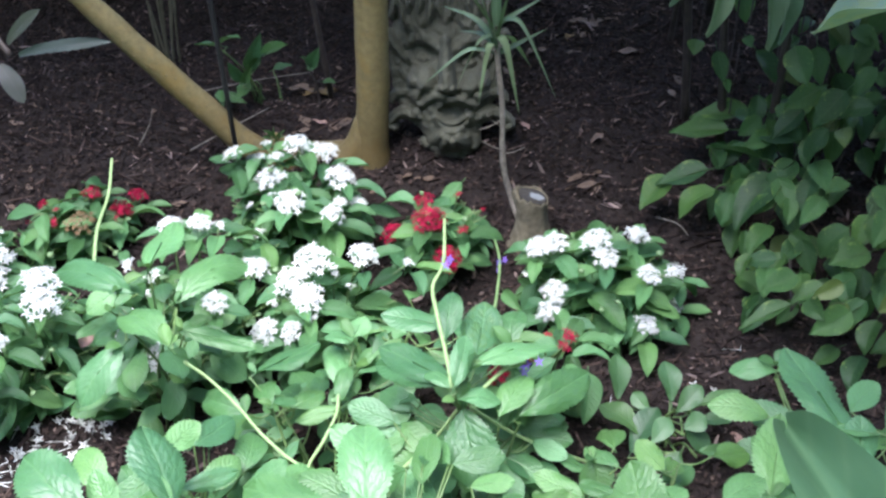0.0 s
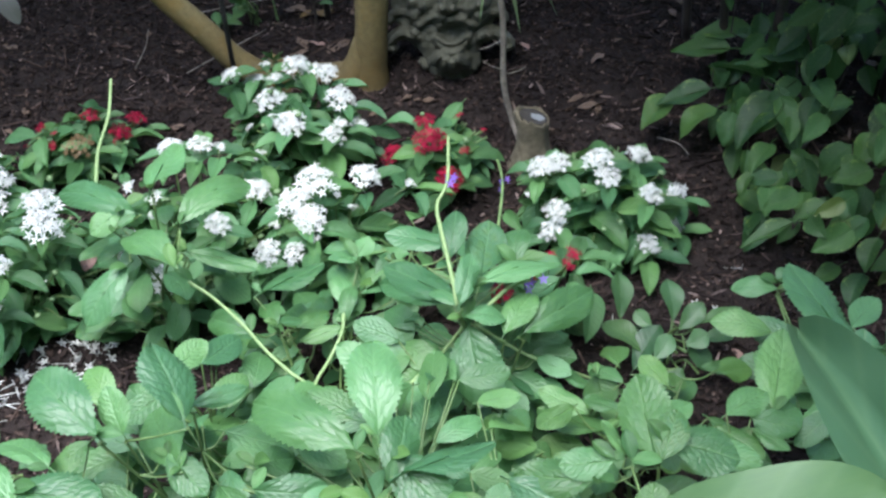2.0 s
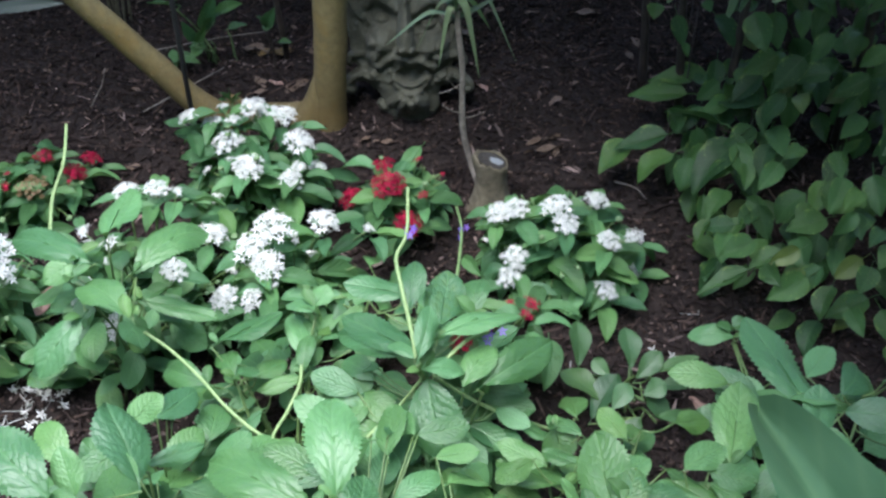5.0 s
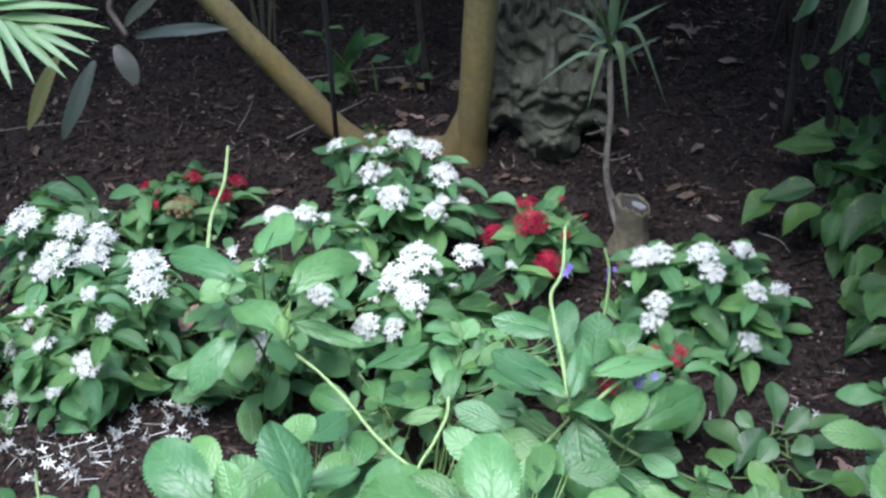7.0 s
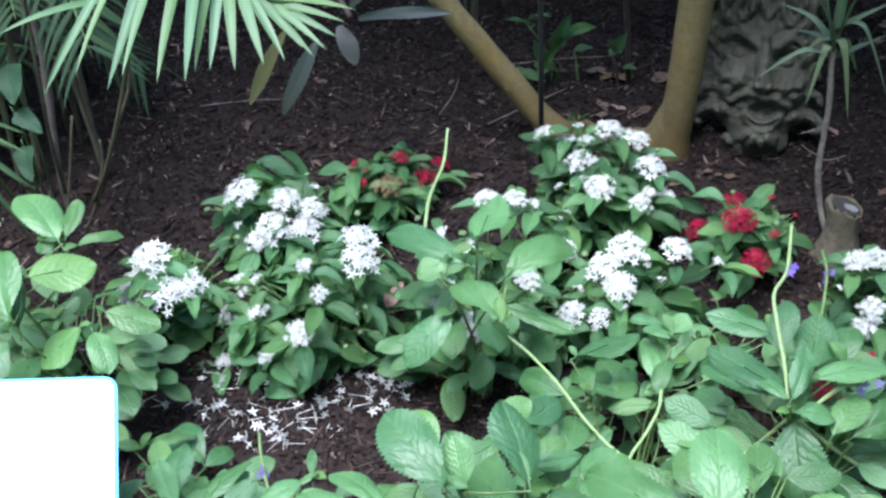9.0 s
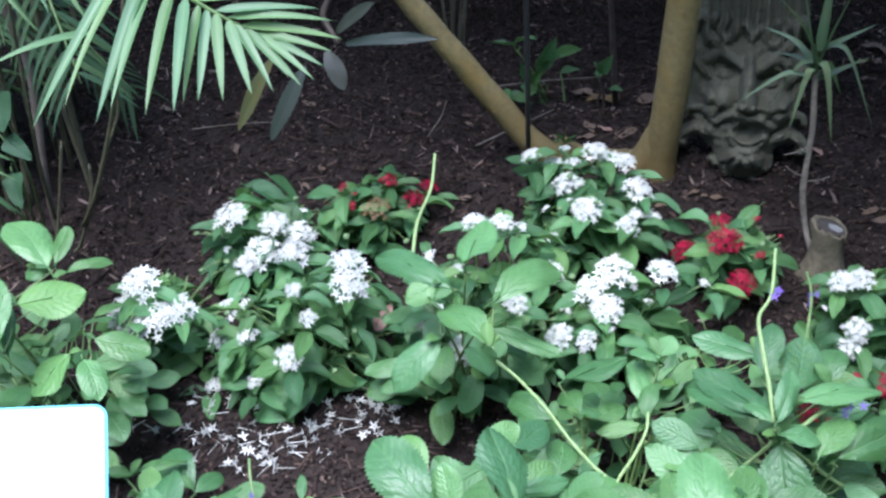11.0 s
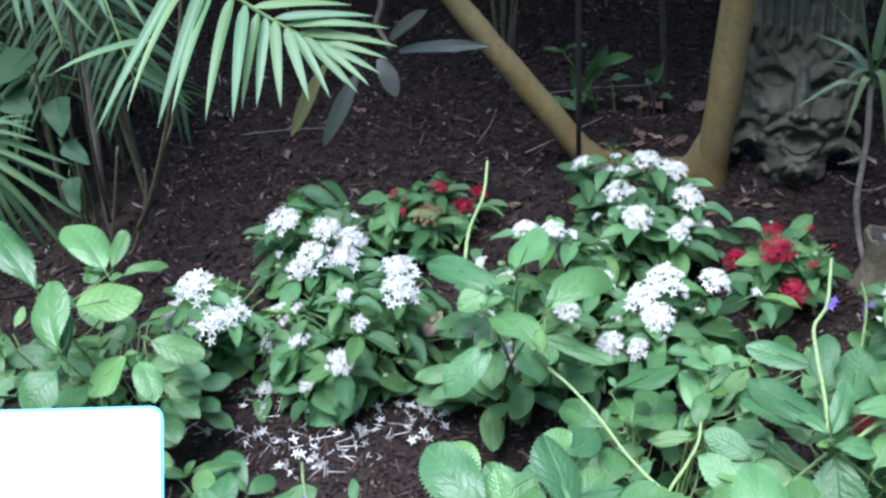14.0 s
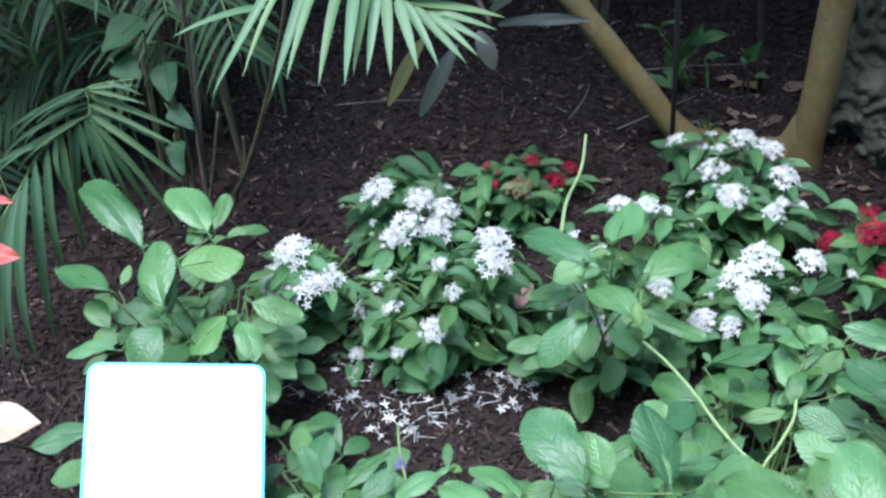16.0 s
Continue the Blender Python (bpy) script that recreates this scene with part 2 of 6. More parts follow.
M_BROWNSTEM = stem_material("brown_stem", (0.015, 0.011, 0.009), (0.045, 0.034, 0.025), 50)
M_GREYSTEM = stem_material("grey_bark_stem", (0.075, 0.068, 0.056), (0.22, 0.2, 0.165), 90)
M_WHITE = petal_material("white_petal", (0.48, 0.51, 0.475), (0.62, 0.64, 0.6))
M_RED = petal_material("red_petal", (0.15, 0.003, 0.018), (0.31, 0.005, 0.036), 0.6, 0.15)
M_SPENT = petal_material("spent_flower", (0.13, 0.07, 0.04), (0.26, 0.2, 0.08))
M_BUD = petal_material("green_bud", (0.07, 0.15, 0.055), (0.15, 0.24, 0.11))
M_VIOLET = petal_material("violet_petal", (0.1, 0.06, 0.32), (0.2, 0.12, 0.45))
M_DEAD = dead_leaf_material("dead_tan_leaf", (0.04, 0.027, 0.018), (0.15, 0.1, 0.065))
M_DEAD_PINK = dead_leaf_material("dead_pinkish_leaf", (0.16, 0.09, 0.07), (0.32, 0.21, 0.17))
M_FLAKE = petal_material("pale_dry_flake", (0.045, 0.031, 0.027), (0.24, 0.18, 0.155), 0.8)
M_BLACK = plain("black_painted_metal", (0.012, 0.013, 0.014), 0.45, 0.0)
M_BOARD = plain("white_sign_face", (0.82, 0.83, 0.84), 0.35, 0.0, 8.0, 0.02)
# Blue edge colour stands for the glare fringe round the bright sign.
M_FRINGE = plain("cyan_glare_fringe", (0.12, 0.55, 0.68), 0.3, 0.0, 20.0, 0.05)
M_GREYMETAL = plain("grey_metal_post", (0.3, 0.31, 0.32), 0.4, 0.8)


# ---- building helpers ----
def finish(bm, name, material, smooth=True):
    me = bpy.data.meshes.new(name)
    bm.to_mesh(me)
    bm.free()
    for m in material if isinstance(material, (list, tuple)) else (material,):
        me.materials.append(m)
    if smooth:
        me.polygons.foreach_set("use_smooth", [True] * len(me.polygons))
    return me


def part(name, data, material, parent, label="", matrix=None):
    """Links a bmesh or a shared mesh as one object under a thing or a part."""
    me = finish(data, name, material) if isinstance(data, bmesh.types.BMesh) else data
    ob = new(name, me)
    ob.parent = parent
    if matrix is not None:
        ob.matrix_basis = matrix
    return tagged(ob, label)


def thing(name, at, label, category, group=""):
    ob = new(name)
    ob.empty_display_size = 0.05
    ob.location = at
    return tagged(ob, label, category, group)


def solid(name, bm, material, label, category, group="", kind="", at=(0, 0, 0)):
    ob = new(name, finish(bm, name, material))
    ob.location = at
    return tagged(ob, label, category, group, kind)


def smoothed(points, steps=6):
    """A smooth line through the points."""
    p = [Vector(q) for q in points]
    p = [p[0] * 2 - p[1]] + p + [p[-1] * 2 - p[-2]]
    line = []
    for i in range(1, len(p) - 2):
        a, b, c, d = p[i - 1:i + 3]
        for k in range(steps):
            u = k / steps
            line.append(0.5 * (2 * b + (c - a) * u + (2 * a - 5 * b + 4 * c - d) * u * u + (3 * b - a - 3 * c + d) * u ** 3))
    return line + [p[-2]]


def tube(bm, points, r0, r1, sides=7, rough=0.0, seed=0):
    """A tapered round stem along the points, closed at both ends."""
    pts = [Vector(p) for p in points]
    n = len(pts)
    rings = []
    side = Vector((1, 0, 0))
    for i, p in enumerate(pts):
        d = (pts[min(i + 1, n - 1)] - pts[max(i - 1, 0)]).normalized()
        side = (side - d * side.dot(d))
        if side.length < 0.05:
            side = d.orthogonal()
        side.normalize()
        other = d.cross(side)
        r = r0 + (r1 - r0) * i / max(1, n - 1)
        ring = []
        for k in range(sides):
            a = 2 * math.pi * k / sides
            v = side * math.cos(a) + other * math.sin(a)
            q = r * (1 + rough * noise.noise((p + v * r) * 14 + Vector((seed, 0, 0))))
            ring.append(bm.verts.new(p + v * q))
        rings.append(ring)
    for a, b in zip(rings, rings[1:]):
        for k in range(sides):
            bm.faces.new((a[k], a[(k + 1) % sides], b[(k + 1) % sides], b[k]))
    bm.faces.new(rings[0][::-1])
    bm.faces.new(rings[-1])


def leaf_shape(kind):
    """Half width over the length, by kind of leaf."""
    if kind == "strap":
        return lambda u: 0.5 * min(1, u * 9 + 0.35) * (1 - u ** 3) ** 0.8
    if kind == "palm":
        return lambda u: 0.5 * min(1, (u * 5) ** 0.6 + 0.15) * max(0.0, 1 - u ** 2.2) ** 0.9
    if kind == "obovate":
        return lambda u: 0.5 * (0.1 + 0.9 * math.sin(math.pi * min(1, u ** 1.35 * 0.99)) ** 0.75) if u < 0.995 else 0.02
    if kind == "heart":
        return lambda u: 0.5 * min(1.0, (u * 6.5) ** 0.5) * max(0.0, 1 - u ** 1.7) ** 0.75
    if kind == "long":
        return lambda u: 0.5 * max(0.03, math.sin(math.pi * min(1, 0.03 + u * 0.97)) ** 0.6)
    if kind == "broad":
        return lambda u: max(0.012, 0.485 * (u / 0.54) ** 0.85 * max(0.0, (1 - u) / 0.46) ** 0.72 + 0.015 * (1 - u))
    if kind == "lance":
        return lambda u: max(0.012, 0.5 * (u / 0.42) ** 0.66 * max(0.0, (1 - u) / 0.58) ** 0.91)
    if kind == "pointed":
        return lambda u: max(0.012, 0.5 * (u / 0.36) ** 0.53 * max(0.0, (1 - u) / 0.64) ** 0.94)
    return lambda u: 0.5 * max(0.02, math.sin(math.pi * u ** 0.8)) ** 0.85


def leaf_mesh(name, kind, material, seed, arch=0.08, fold=0.18, teeth=0.0, wave=0.02, nu=12, nv=6, stalk=0.0, curl=0.0, pucker=0.0):
    """A leaf of length 1 and width 1 from (0,0,0) to (0,1,0), with a midrib fold, an arch, waves and toothed edges; a short stalk where asked."""
    rng = random.Random(seed)
    half = leaf_shape(kind)
    bm = bmesh.new()
    uv = bm.loops.layers.uv.new("UV")
    ph = rng.random() * 6
    place, rows = {}, []
    for i in range(nu + 1):
        u = i / nu
        h = half(u)
        row = []
        for j in range(nv + 1):
            s = 2 * j / nv - 1
            x = s * h
            y = u
            if teeth and abs(s) == 1 and 0 < i < nu:
                x *= 1 + teeth * (1 if i % 2 else -1)
            z = arch * 4 * u * (1 - u) - curl * (2 * h) ** 2 * s * s
            z += fold * h * abs(s) ** 1.2 - fold * 0.4 * h
            z += wave * math.sin(u * 9 + ph + s * 2.2) * abs(s)
            if pucker:
                z += pucker * math.sin((u - 0.5 * abs(s) * h) * 7 * math.pi) ** 2 * min(1.0, abs(s) * 3) * (2 * h)
            v = bm.verts.new((x + 0.03 * math.sin(u * 3 + ph) * 4 * u * (1 - u), y, z))
            place[v] = (0.5 + s * 0.5 * (h / 0.5 if h else 0), u)
            row.append(v)
        rows.append(row)
    for a, b in zip(rows, rows[1:]):
        for j in range(nv):
            f = bm.faces.new((a[j], a[j + 1], b[j + 1], b[j]))
            for l in f.loops:
                l[uv].uv = place[l.vert]
    if stalk:
        tube(bm, [(0, -stalk, -stalk * 0.35), (0, -stalk * 0.4, -0.01), (0, 0.05, 0.0), (0, 0.5, arch - fold * 0.05 - 0.012)], 0.022, 0.008, 4)
    return finish(bm, name, material)


def place_leaf(parent, mesh, base, tip, width, facing=(0, -0.35, 1), name="leaf", spin=0.0, label=""):
    """Lays a leaf mesh from base to tip, its upper side turned to facing."""
    o = parent.matrix_basis.translation + (parent.parent.matrix_basis.translation if parent.parent else Vector())
    b, t = Vector(base), Vector(tip)
    y = t - b
    length = y.length
    y = y / length
    z = Vector(facing).normalized()
    if abs(z.dot(y)) > 0.93:
        z = (z + Vector((0.2, -0.9, 0.3))).normalized()
    x = y.cross(z).normalized()
    z = x.cross(y)
    if spin:
        q = Matrix.Rotation(spin, 3, y)
        x, z = q @ x, q @ z
    m = Matrix(((x.x * width, y.x * length, z.x * length, b.x - o.x), (x.y * width, y.y * length, z.y * length, b.y - o.y), (x.z * width, y.z * length, z.z * length, b.z - o.z), (0, 0, 0, 1)))
    return part(name, mesh, None, parent, label, m)


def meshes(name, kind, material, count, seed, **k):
    return [leaf_mesh(name, kind, material, seed + i, arch=k.get("arch", 0.08) * (0.5 + i * 0.45), fold=k.get("fold", 0.18), teeth=k.get("teeth", 0.0), wave=k.get("wave", 0.03),
                      nu=k.get("nu", 12), nv=k.get("nv", 6), stalk=k.get("stalk", 0.0), curl=k.get("curl", 0.0), pucker=k.get("pucker", 0.0)) for i in range(count)]


PENTAS_LEAVES = meshes("leaf", "lance", M_PENTAS, 4, 10, arch=0.1, fold=0.3, stalk=0.12, nu=11, nv=4)
BROAD_LEAVES = meshes("leaf", "broad", M_BROAD, 6, 20, arch=0.075, fold=0.2, teeth=0.068, wave=0.026, curl=0.14, stalk=0.12, nu=40, nv=8, pucker=0.006)
HANG_LEAVES = meshes("leaf", "long", M_HANG, 2, 103, arch=0.1, fold=0.25, nu=20)
UNDER_LEAVES = meshes("leaf", "broad", M_BROAD, 4, 120, arch=0.08, fold=0.2, teeth=0.05, wave=0.02, curl=0.12, stalk=0.12, nu=24, nv=4)
FRESH_LEAVES = meshes("leaf", "broad", M_FRESH, 3, 26, arch=0.075, fold=0.2, teeth=0.068, wave=0.026, curl=0.14, stalk=0.12, nu=40, nv=8, pucker=0.006)
YOUNG_LEAVES = meshes("leaf", "broad", M_FRESH, 3, 130, arch=0.1, fold=0.35, teeth=0.06, wave=0.02, stalk=0.12, nu=16, nv=4)
SMALL_LEAVES = meshes("leaf", "obovate", M_LOW, 3, 30, arch=0.06, fold=0.15, teeth=0.0, stalk=0.15)
SHRUB_LEAVES = meshes("leaf", "pointed", M_SHRUB, 4, 40, arch=0.09, fold=0.24, stalk=0.3)
VINE_LEAVES = meshes("leaf", "heart", M_VINE, 2, 45, arch=0.06, fold=0.15, stalk=0.3)
YELLOW_LEAVES = meshes("leaf", "pointed", M_YELLOW, 2, 50, arch=0.07, fold=0.2, stalk=0.3)
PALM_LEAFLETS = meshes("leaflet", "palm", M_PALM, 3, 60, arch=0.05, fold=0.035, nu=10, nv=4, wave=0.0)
PALM_HALF_SHADE = meshes("leaflet", "palm", M_PALM_HALF_SHADE, 3, 74, arch=0.12, fold=0.035, nu=10, nv=4, wave=0.0)
PALM_SHADE = meshes("leaflet", "palm", M_PALM_SHADE, 3, 70, arch=0.06, fold=0.035, nu=10, nv=4, wave=0.0)
CROTON_LEAVES = meshes("leaf", "long", M_CROTON, 2, 80, arch=0.06, wave=0.01, fold=0.05, teeth=0.05, nu=22)
CROTON_OLIVE = meshes("leaf", "long", M_CROTON_OLIVE, 1, 85, arch=0.06, wave=0.01, fold=0.05, teeth=0.05, nu=22)
VARIEGATED_LEAVES = meshes("leaf", "ovate", M_VARIEGATED, 3, 90, arch=0.08, fold=0.22, stalk=0.2)
SMOOTH_LEAVES = meshes("leaf", "long", M_SMOOTH, 2, 98, arch=0.12, fold=0.25, nu=24)


def step(a, b, v):
    u = min(1.0, max(0.0, (v - a) / (b - a)))
    return u * u * (3 - 2 * u)


def ground_z(x, y):
    """The soil: level by the path, rising a little towards the back, lumpy all over."""
    z = 0.10 * step(1.6, 2.45, y)
    z += 0.012 * noise.noise((x * 3.1, y * 3.1, 0.3)) + 0.008 * noise.noise((x * 11, y * 11, 5.0)) + 0.004 * noise.noise((x * 31, y * 31, 9.0))
    return z


def rest(x, y, up=0.0):
    return Vector((x, y, ground_z(x, y) + up))


# ---- where leaves and flowers stand: stalk end, tip, width; or centre, width ----
LEAVES_SPIKE = [
    (-0.409, 1.395, 0.370, -0.317, 1.517, 0.345, 0.075),
    (-0.479, 1.425, 0.370, -0.625, 1.529, 0.345, 0.059),
    (-0.466, 1.488, 0.370, -0.456, 1.655, 0.345, 0.069),
    (-0.500, 1.389, 0.370, -0.475, 1.483, 0.345, 0.034),
    (-0.499, 1.438, 0.370, -0.552, 1.411, 0.345, 0.045),
    (-0.402, 1.289, 0.370, -0.489, 1.399, 0.345, 0.063),
    (-0.487, 1.347, 0.330, -0.553, 1.290, 0.265, 0.064),
    (-0.421, 1.438, 0.280, -0.305, 1.418, 0.250, 0.045),
    (-0.404, 1.378, 0.270, -0.398, 1.414, 0.280, 0.024),
]
LEAVES_TRAIL = [
    (-0.295, 1.336, 0.270, -0.202, 1.411, 0.260, 0.058),
    (-0.307, 1.270, 0.250, -0.378, 1.338, 0.225, 0.049),
    (-0.270, 1.280, 0.250, -0.288, 1.361, 0.225, 0.041),
    (-0.268, 1.284, 0.250, -0.240, 1.322, 0.225, 0.035),
    (-0.250, 1.328, 0.200, -0.201, 1.373, 0.190, 0.042),
    (-0.171, 1.322, 0.200, -0.244, 1.309, 0.190, 0.030),
    (-0.149, 1.398, 0.220, -0.201, 1.432, 0.200, 0.052),
    (-0.151, 1.419, 0.260, -0.130, 1.459, 0.270, 0.039),
    (-0.151, 1.406, 0.260, -0.195, 1.441, 0.250, 0.045),
    (-0.169, 1.318, 0.220, -0.158, 1.374, 0.240, 0.034),
    (-0.164, 1.353, 0.200, -0.194, 1.449, 0.220, 0.051),
]
LEAVES_CROWN = [
    (-0.002, 1.227, 0.330, -0.104, 1.333, 0.310, 0.057),
    (-0.000, 1.237, 0.310, -0.112, 1.325, 0.280, 0.047),
    (-0.004, 1.387, 0.300, -0.103, 1.425, 0.300, 0.059),
    (-0.005, 1.312, 0.330, 0.011, 1.392, 0.360, 0.047),
    (0.040, 1.298, 0.310, 0.060, 1.402, 0.330, 0.069),
    (0.093, 1.328, 0.300, 0.108, 1.399, 0.310, 0.054),
    (0.023, 1.245, 0.330, 0.162, 1.307, 0.310, 0.052),
    (0.016, 1.220, 0.280, 0.034, 1.134, 0.200, 0.088),
    (0.095, 1.208, 0.270, 0.208, 1.305, 0.260, 0.064),
    (0.066, 1.198, 0.280, 0.115, 1.274, 0.290, 0.052),
    (0.003, 1.199, 0.340, 0.025, 1.275, 0.370, 0.037),
    (0.006, 1.208, 0.310, 0.070, 1.218, 0.290, 0.042),
    (0.001, 1.210, 0.330, -0.036, 1.259, 0.320, 0.036),
]
LEAVES_FRONT_A = [
    (-0.422, 0.903, 0.440, -0.508, 0.987, 0.460, 0.075),
    (-0.322, 0.909, 0.450, -0.364, 0.997, 0.490, 0.073),
    (-0.399, 0.921, 0.420, -0.418, 0.962, 0.460, 0.043),
    (-0.344, 0.918, 0.360, -0.403, 1.040, 0.330, 0.066),
    (-0.544, 0.899, 0.360, -0.428, 0.875, 0.360, 0.072),
    (-0.331, 0.980, 0.400, -0.267, 1.015, 0.390, 0.028),
    (-0.361, 0.937, 0.360, -0.311, 0.889, 0.340, 0.047),
    (-0.513, 0.949, 0.340, -0.592, 1.002, 0.330, 0.059),
    (-0.531, 0.873, 0.360, -0.615, 0.948, 0.350, 0.057),
]
LEAVES_FRONT_B = [
    (-0.104, 0.912, 0.400, -0.108, 1.040, 0.430, 0.075),
    (-0.130, 0.892, 0.400, -0.261, 0.995, 0.380, 0.071),
    (-0.078, 0.852, 0.400, 0.033, 0.907, 0.380, 0.061),
    (-0.092, 0.854, 0.380, -0.073, 0.941, 0.400, 0.054),
    (-0.253, 0.876, 0.360, -0.161, 0.879, 0.340, 0.047),
    (-0.091, 0.889, 0.390, -0.023, 0.821, 0.360, 0.068),
    (-0.260, 0.933, 0.340, -0.215, 0.956, 0.320, 0.043),
    (0.017, 0.813, 0.360, 0.039, 0.845, 0.380, 0.031),
    (-0.144, 0.851, 0.380, -0.198, 0.831, 0.350, 0.052),
    (-0.030, 0.834, 0.360, 0.021, 0.822, 0.340, 0.044),
    (-0.112, 0.824, 0.380, -0.145, 0.795, 0.360, 0.051),
]
LEAVES_FRONT_C = [
    (0.223, 0.906, 0.340, 0.219, 1.023, 0.360, 0.075),
    (0.244, 0.924, 0.340, 0.328, 0.907, 0.320, 0.073),
    (0.177, 0.912, 0.330, 0.110, 0.924, 0.310, 0.049),
    (0.156, 0.900, 0.310, 0.055, 0.938, 0.280, 0.058),
    (0.229, 0.899, 0.340, 0.260, 0.957, 0.360, 0.049),
    (0.195, 0.901, 0.340, 0.167, 0.959, 0.350, 0.036),
    (0.204, 0.804, 0.340, 0.208, 0.849, 0.360, 0.046),
    (0.194, 1.074, 0.200, 0.109, 1.155, 0.170, 0.066),
    (0.097, 1.051, 0.200, 0.024, 1.121, 0.180, 0.065),
    (0.243, 0.997, 0.300, 0.297, 1.034, 0.290, 0.042),
    (0.195, 1.167, 0.220, 0.203, 1.135, 0.180, 0.057),
    (0.366, 1.009, 0.200, 0.332, 1.088, 0.180, 0.054),
]
LEAVES_SMALL = [
    (0.278, 1.425, 0.090, 0.282, 1.483, 0.140, 0.045),
    (0.365, 1.412, 0.090, 0.362, 1.469, 0.130, 0.045),
    (0.369, 1.386, 0.090, 0.413, 1.413, 0.120, 0.039),
    (0.398, 1.384, 0.100, 0.476, 1.405, 0.110, 0.031),
    (0.325, 1.393, 0.090, 0.302, 1.428, 0.100, 0.029),
    (0.283, 1.321, 0.070, 0.336, 1.389, 0.100, 0.049),
    (0.304, 1.349, 0.080, 0.243, 1.405, 0.100, 0.053),
    (0.376, 1.358, 0.090, 0.407, 1.316, 0.060, 0.044),
    (0.318, 1.328, 0.080, 0.351, 1.363, 0.100, 0.038),
    (0.388, 1.316, 0.070, 0.456, 1.321, 0.050, 0.029),
    (0.370, 1.336, 0.100, 0.407, 1.351, 0.110, 0.038),
    (0.361, 1.316, 0.070, 0.332, 1.286, 0.050, 0.042),
]
LEAVES_EDGE = [
    (0.515, 1.064, 0.330, 0.472, 1.231, 0.350, 0.091),
    (0.511, 1.017, 0.330, 0.527, 1.079, 0.360, 0.055),
    (0.550, 1.459, 0.100, 0.476, 1.478, 0.090, 0.046),
    (0.554, 1.477, 0.100, 0.577, 1.496, 0.110, 0.030),
    (0.426, 1.075, 0.220, 0.471, 1.203, 0.250, 0.075),
    (0.451, 1.097, 0.200, 0.441, 1.213, 0.200, 0.051),
    (0.478, 1.062, 0.350, 0.556, 1.066, 0.330, 0.047),
    (0.396, 1.039, 0.200, 0.466, 1.096, 0.200, 0.066),
]
LEAVES_NEAR = [
    (0.280, 0.230, 0.830, 0.260, 0.650, 0.776, 0.076),
    (0.062, 0.345, 0.907, 0.214, 0.369, 0.919, 0.062),
]
LEAVES_LEFT = [
    (-1.261, 1.368, 0.360, -1.453, 1.518, 0.380, 0.082),
    (-1.183, 1.460, 0.340, -1.298, 1.559, 0.360, 0.085),
    (-1.175, 1.472, 0.340, -1.176, 1.543, 0.370, 0.051),
    (-1.173, 1.332, 0.360, -1.088, 1.401, 0.340, 0.085),
    (-1.174, 1.258, 0.330, -1.240, 1.381, 0.370, 0.079),
    (-1.152, 1.465, 0.330, -1.088, 1.507, 0.320, 0.031),
    (-1.293, 1.289, 0.330, -1.444, 1.368, 0.300, 0.054),
    (-1.171, 1.231, 0.310, -1.201, 1.170, 0.270, 0.077),
    (-1.053, 1.331, 0.300, -0.966, 1.337, 0.270, 0.061),
    (-1.065, 1.300, 0.280, -1.019, 1.238, 0.250, 0.053),
    (-1.109, 1.333, 0.260, -1.155, 1.270, 0.220, 0.091),
    (-1.243, 1.197, 0.280, -1.334, 1.184, 0.260, 0.046),
    (-1.250, 1.092, 0.200, -1.349, 1.055, 0.180, 0.060),
    (-1.199, 1.025, 0.200, -1.284, 1.001, 0.170, 0.053),
    (-1.191, 1.477, 0.330, -1.225, 1.451, 0.320, 0.047),
    (-1.179, 1.280, 0.300, -1.286, 1.447, 0.320, 0.048),
    (-1.302, 1.339, 0.300, -1.298, 1.372, 0.320, 0.022),
    (-1.194, 1.390, 0.220, -1.156, 1.433, 0.240, 0.037),
    (-1.163, 1.357, 0.200, -1.106, 1.394, 0.220, 0.043),
    (-1.315, 1.290, 0.240, -1.375, 1.333, 0.260, 0.046),
]
LEAVES_SIGN = [
    (-0.821, 0.997, 0.240, -0.860, 1.044, 0.280, 0.055),
    (-0.842, 1.038, 0.200, -0.864, 1.134, 0.220, 0.059),
    (-0.807, 1.028, 0.200, -0.751, 1.112, 0.220, 0.048),
    (-0.964, 1.182, 0.150, -0.896, 1.239, 0.130, 0.036),
    (-0.766, 1.017, 0.220, -0.727, 1.066, 0.230, 0.041),
    (-0.833, 1.001, 0.200, -0.780, 1.056, 0.200, 0.058),
    (-0.700, 0.982, 0.260, -0.644, 1.027, 0.280, 0.045),
    (-0.941, 1.147, 0.150, -0.883, 1.117, 0.140, 0.052),
    (-0.881, 1.208, 0.100, -0.949, 1.284, 0.100, 0.065),
    (-0.662, 1.113, 0.200, -0.673, 1.156, 0.210, 0.018),
    (-0.619, 1.075, 0.200, -0.586, 1.108, 0.210, 0.027),
    (-0.681, 1.082, 0.200, -0.649, 1.110, 0.210, 0.021),
    (-0.786, 1.071, 0.190, -0.758, 1.110, 0.200, 0.029),
    (-0.701, 1.083, 0.180, -0.682, 1.111, 0.190, 0.032),
]
SPIKE_A = [(-0.555, 1.503, 0.370), (-0.555, 1.558, 0.400), (-0.537, 1.601, 0.440), (-0.539, 1.668, 0.468)]
SPIKE_B = [(0.001, 1.210, 0.330), (-0.005, 1.253, 0.360), (-0.015, 1.310, 0.390), (-0.018, 1.343, 0.410), (-0.001, 1.371, 0.430), (0.005, 1.429, 0.470)]
SPIKE_C = [(0.040, 1.231, 0.300), (0.078, 1.264, 0.310), (0.110, 1.268, 0.320)]
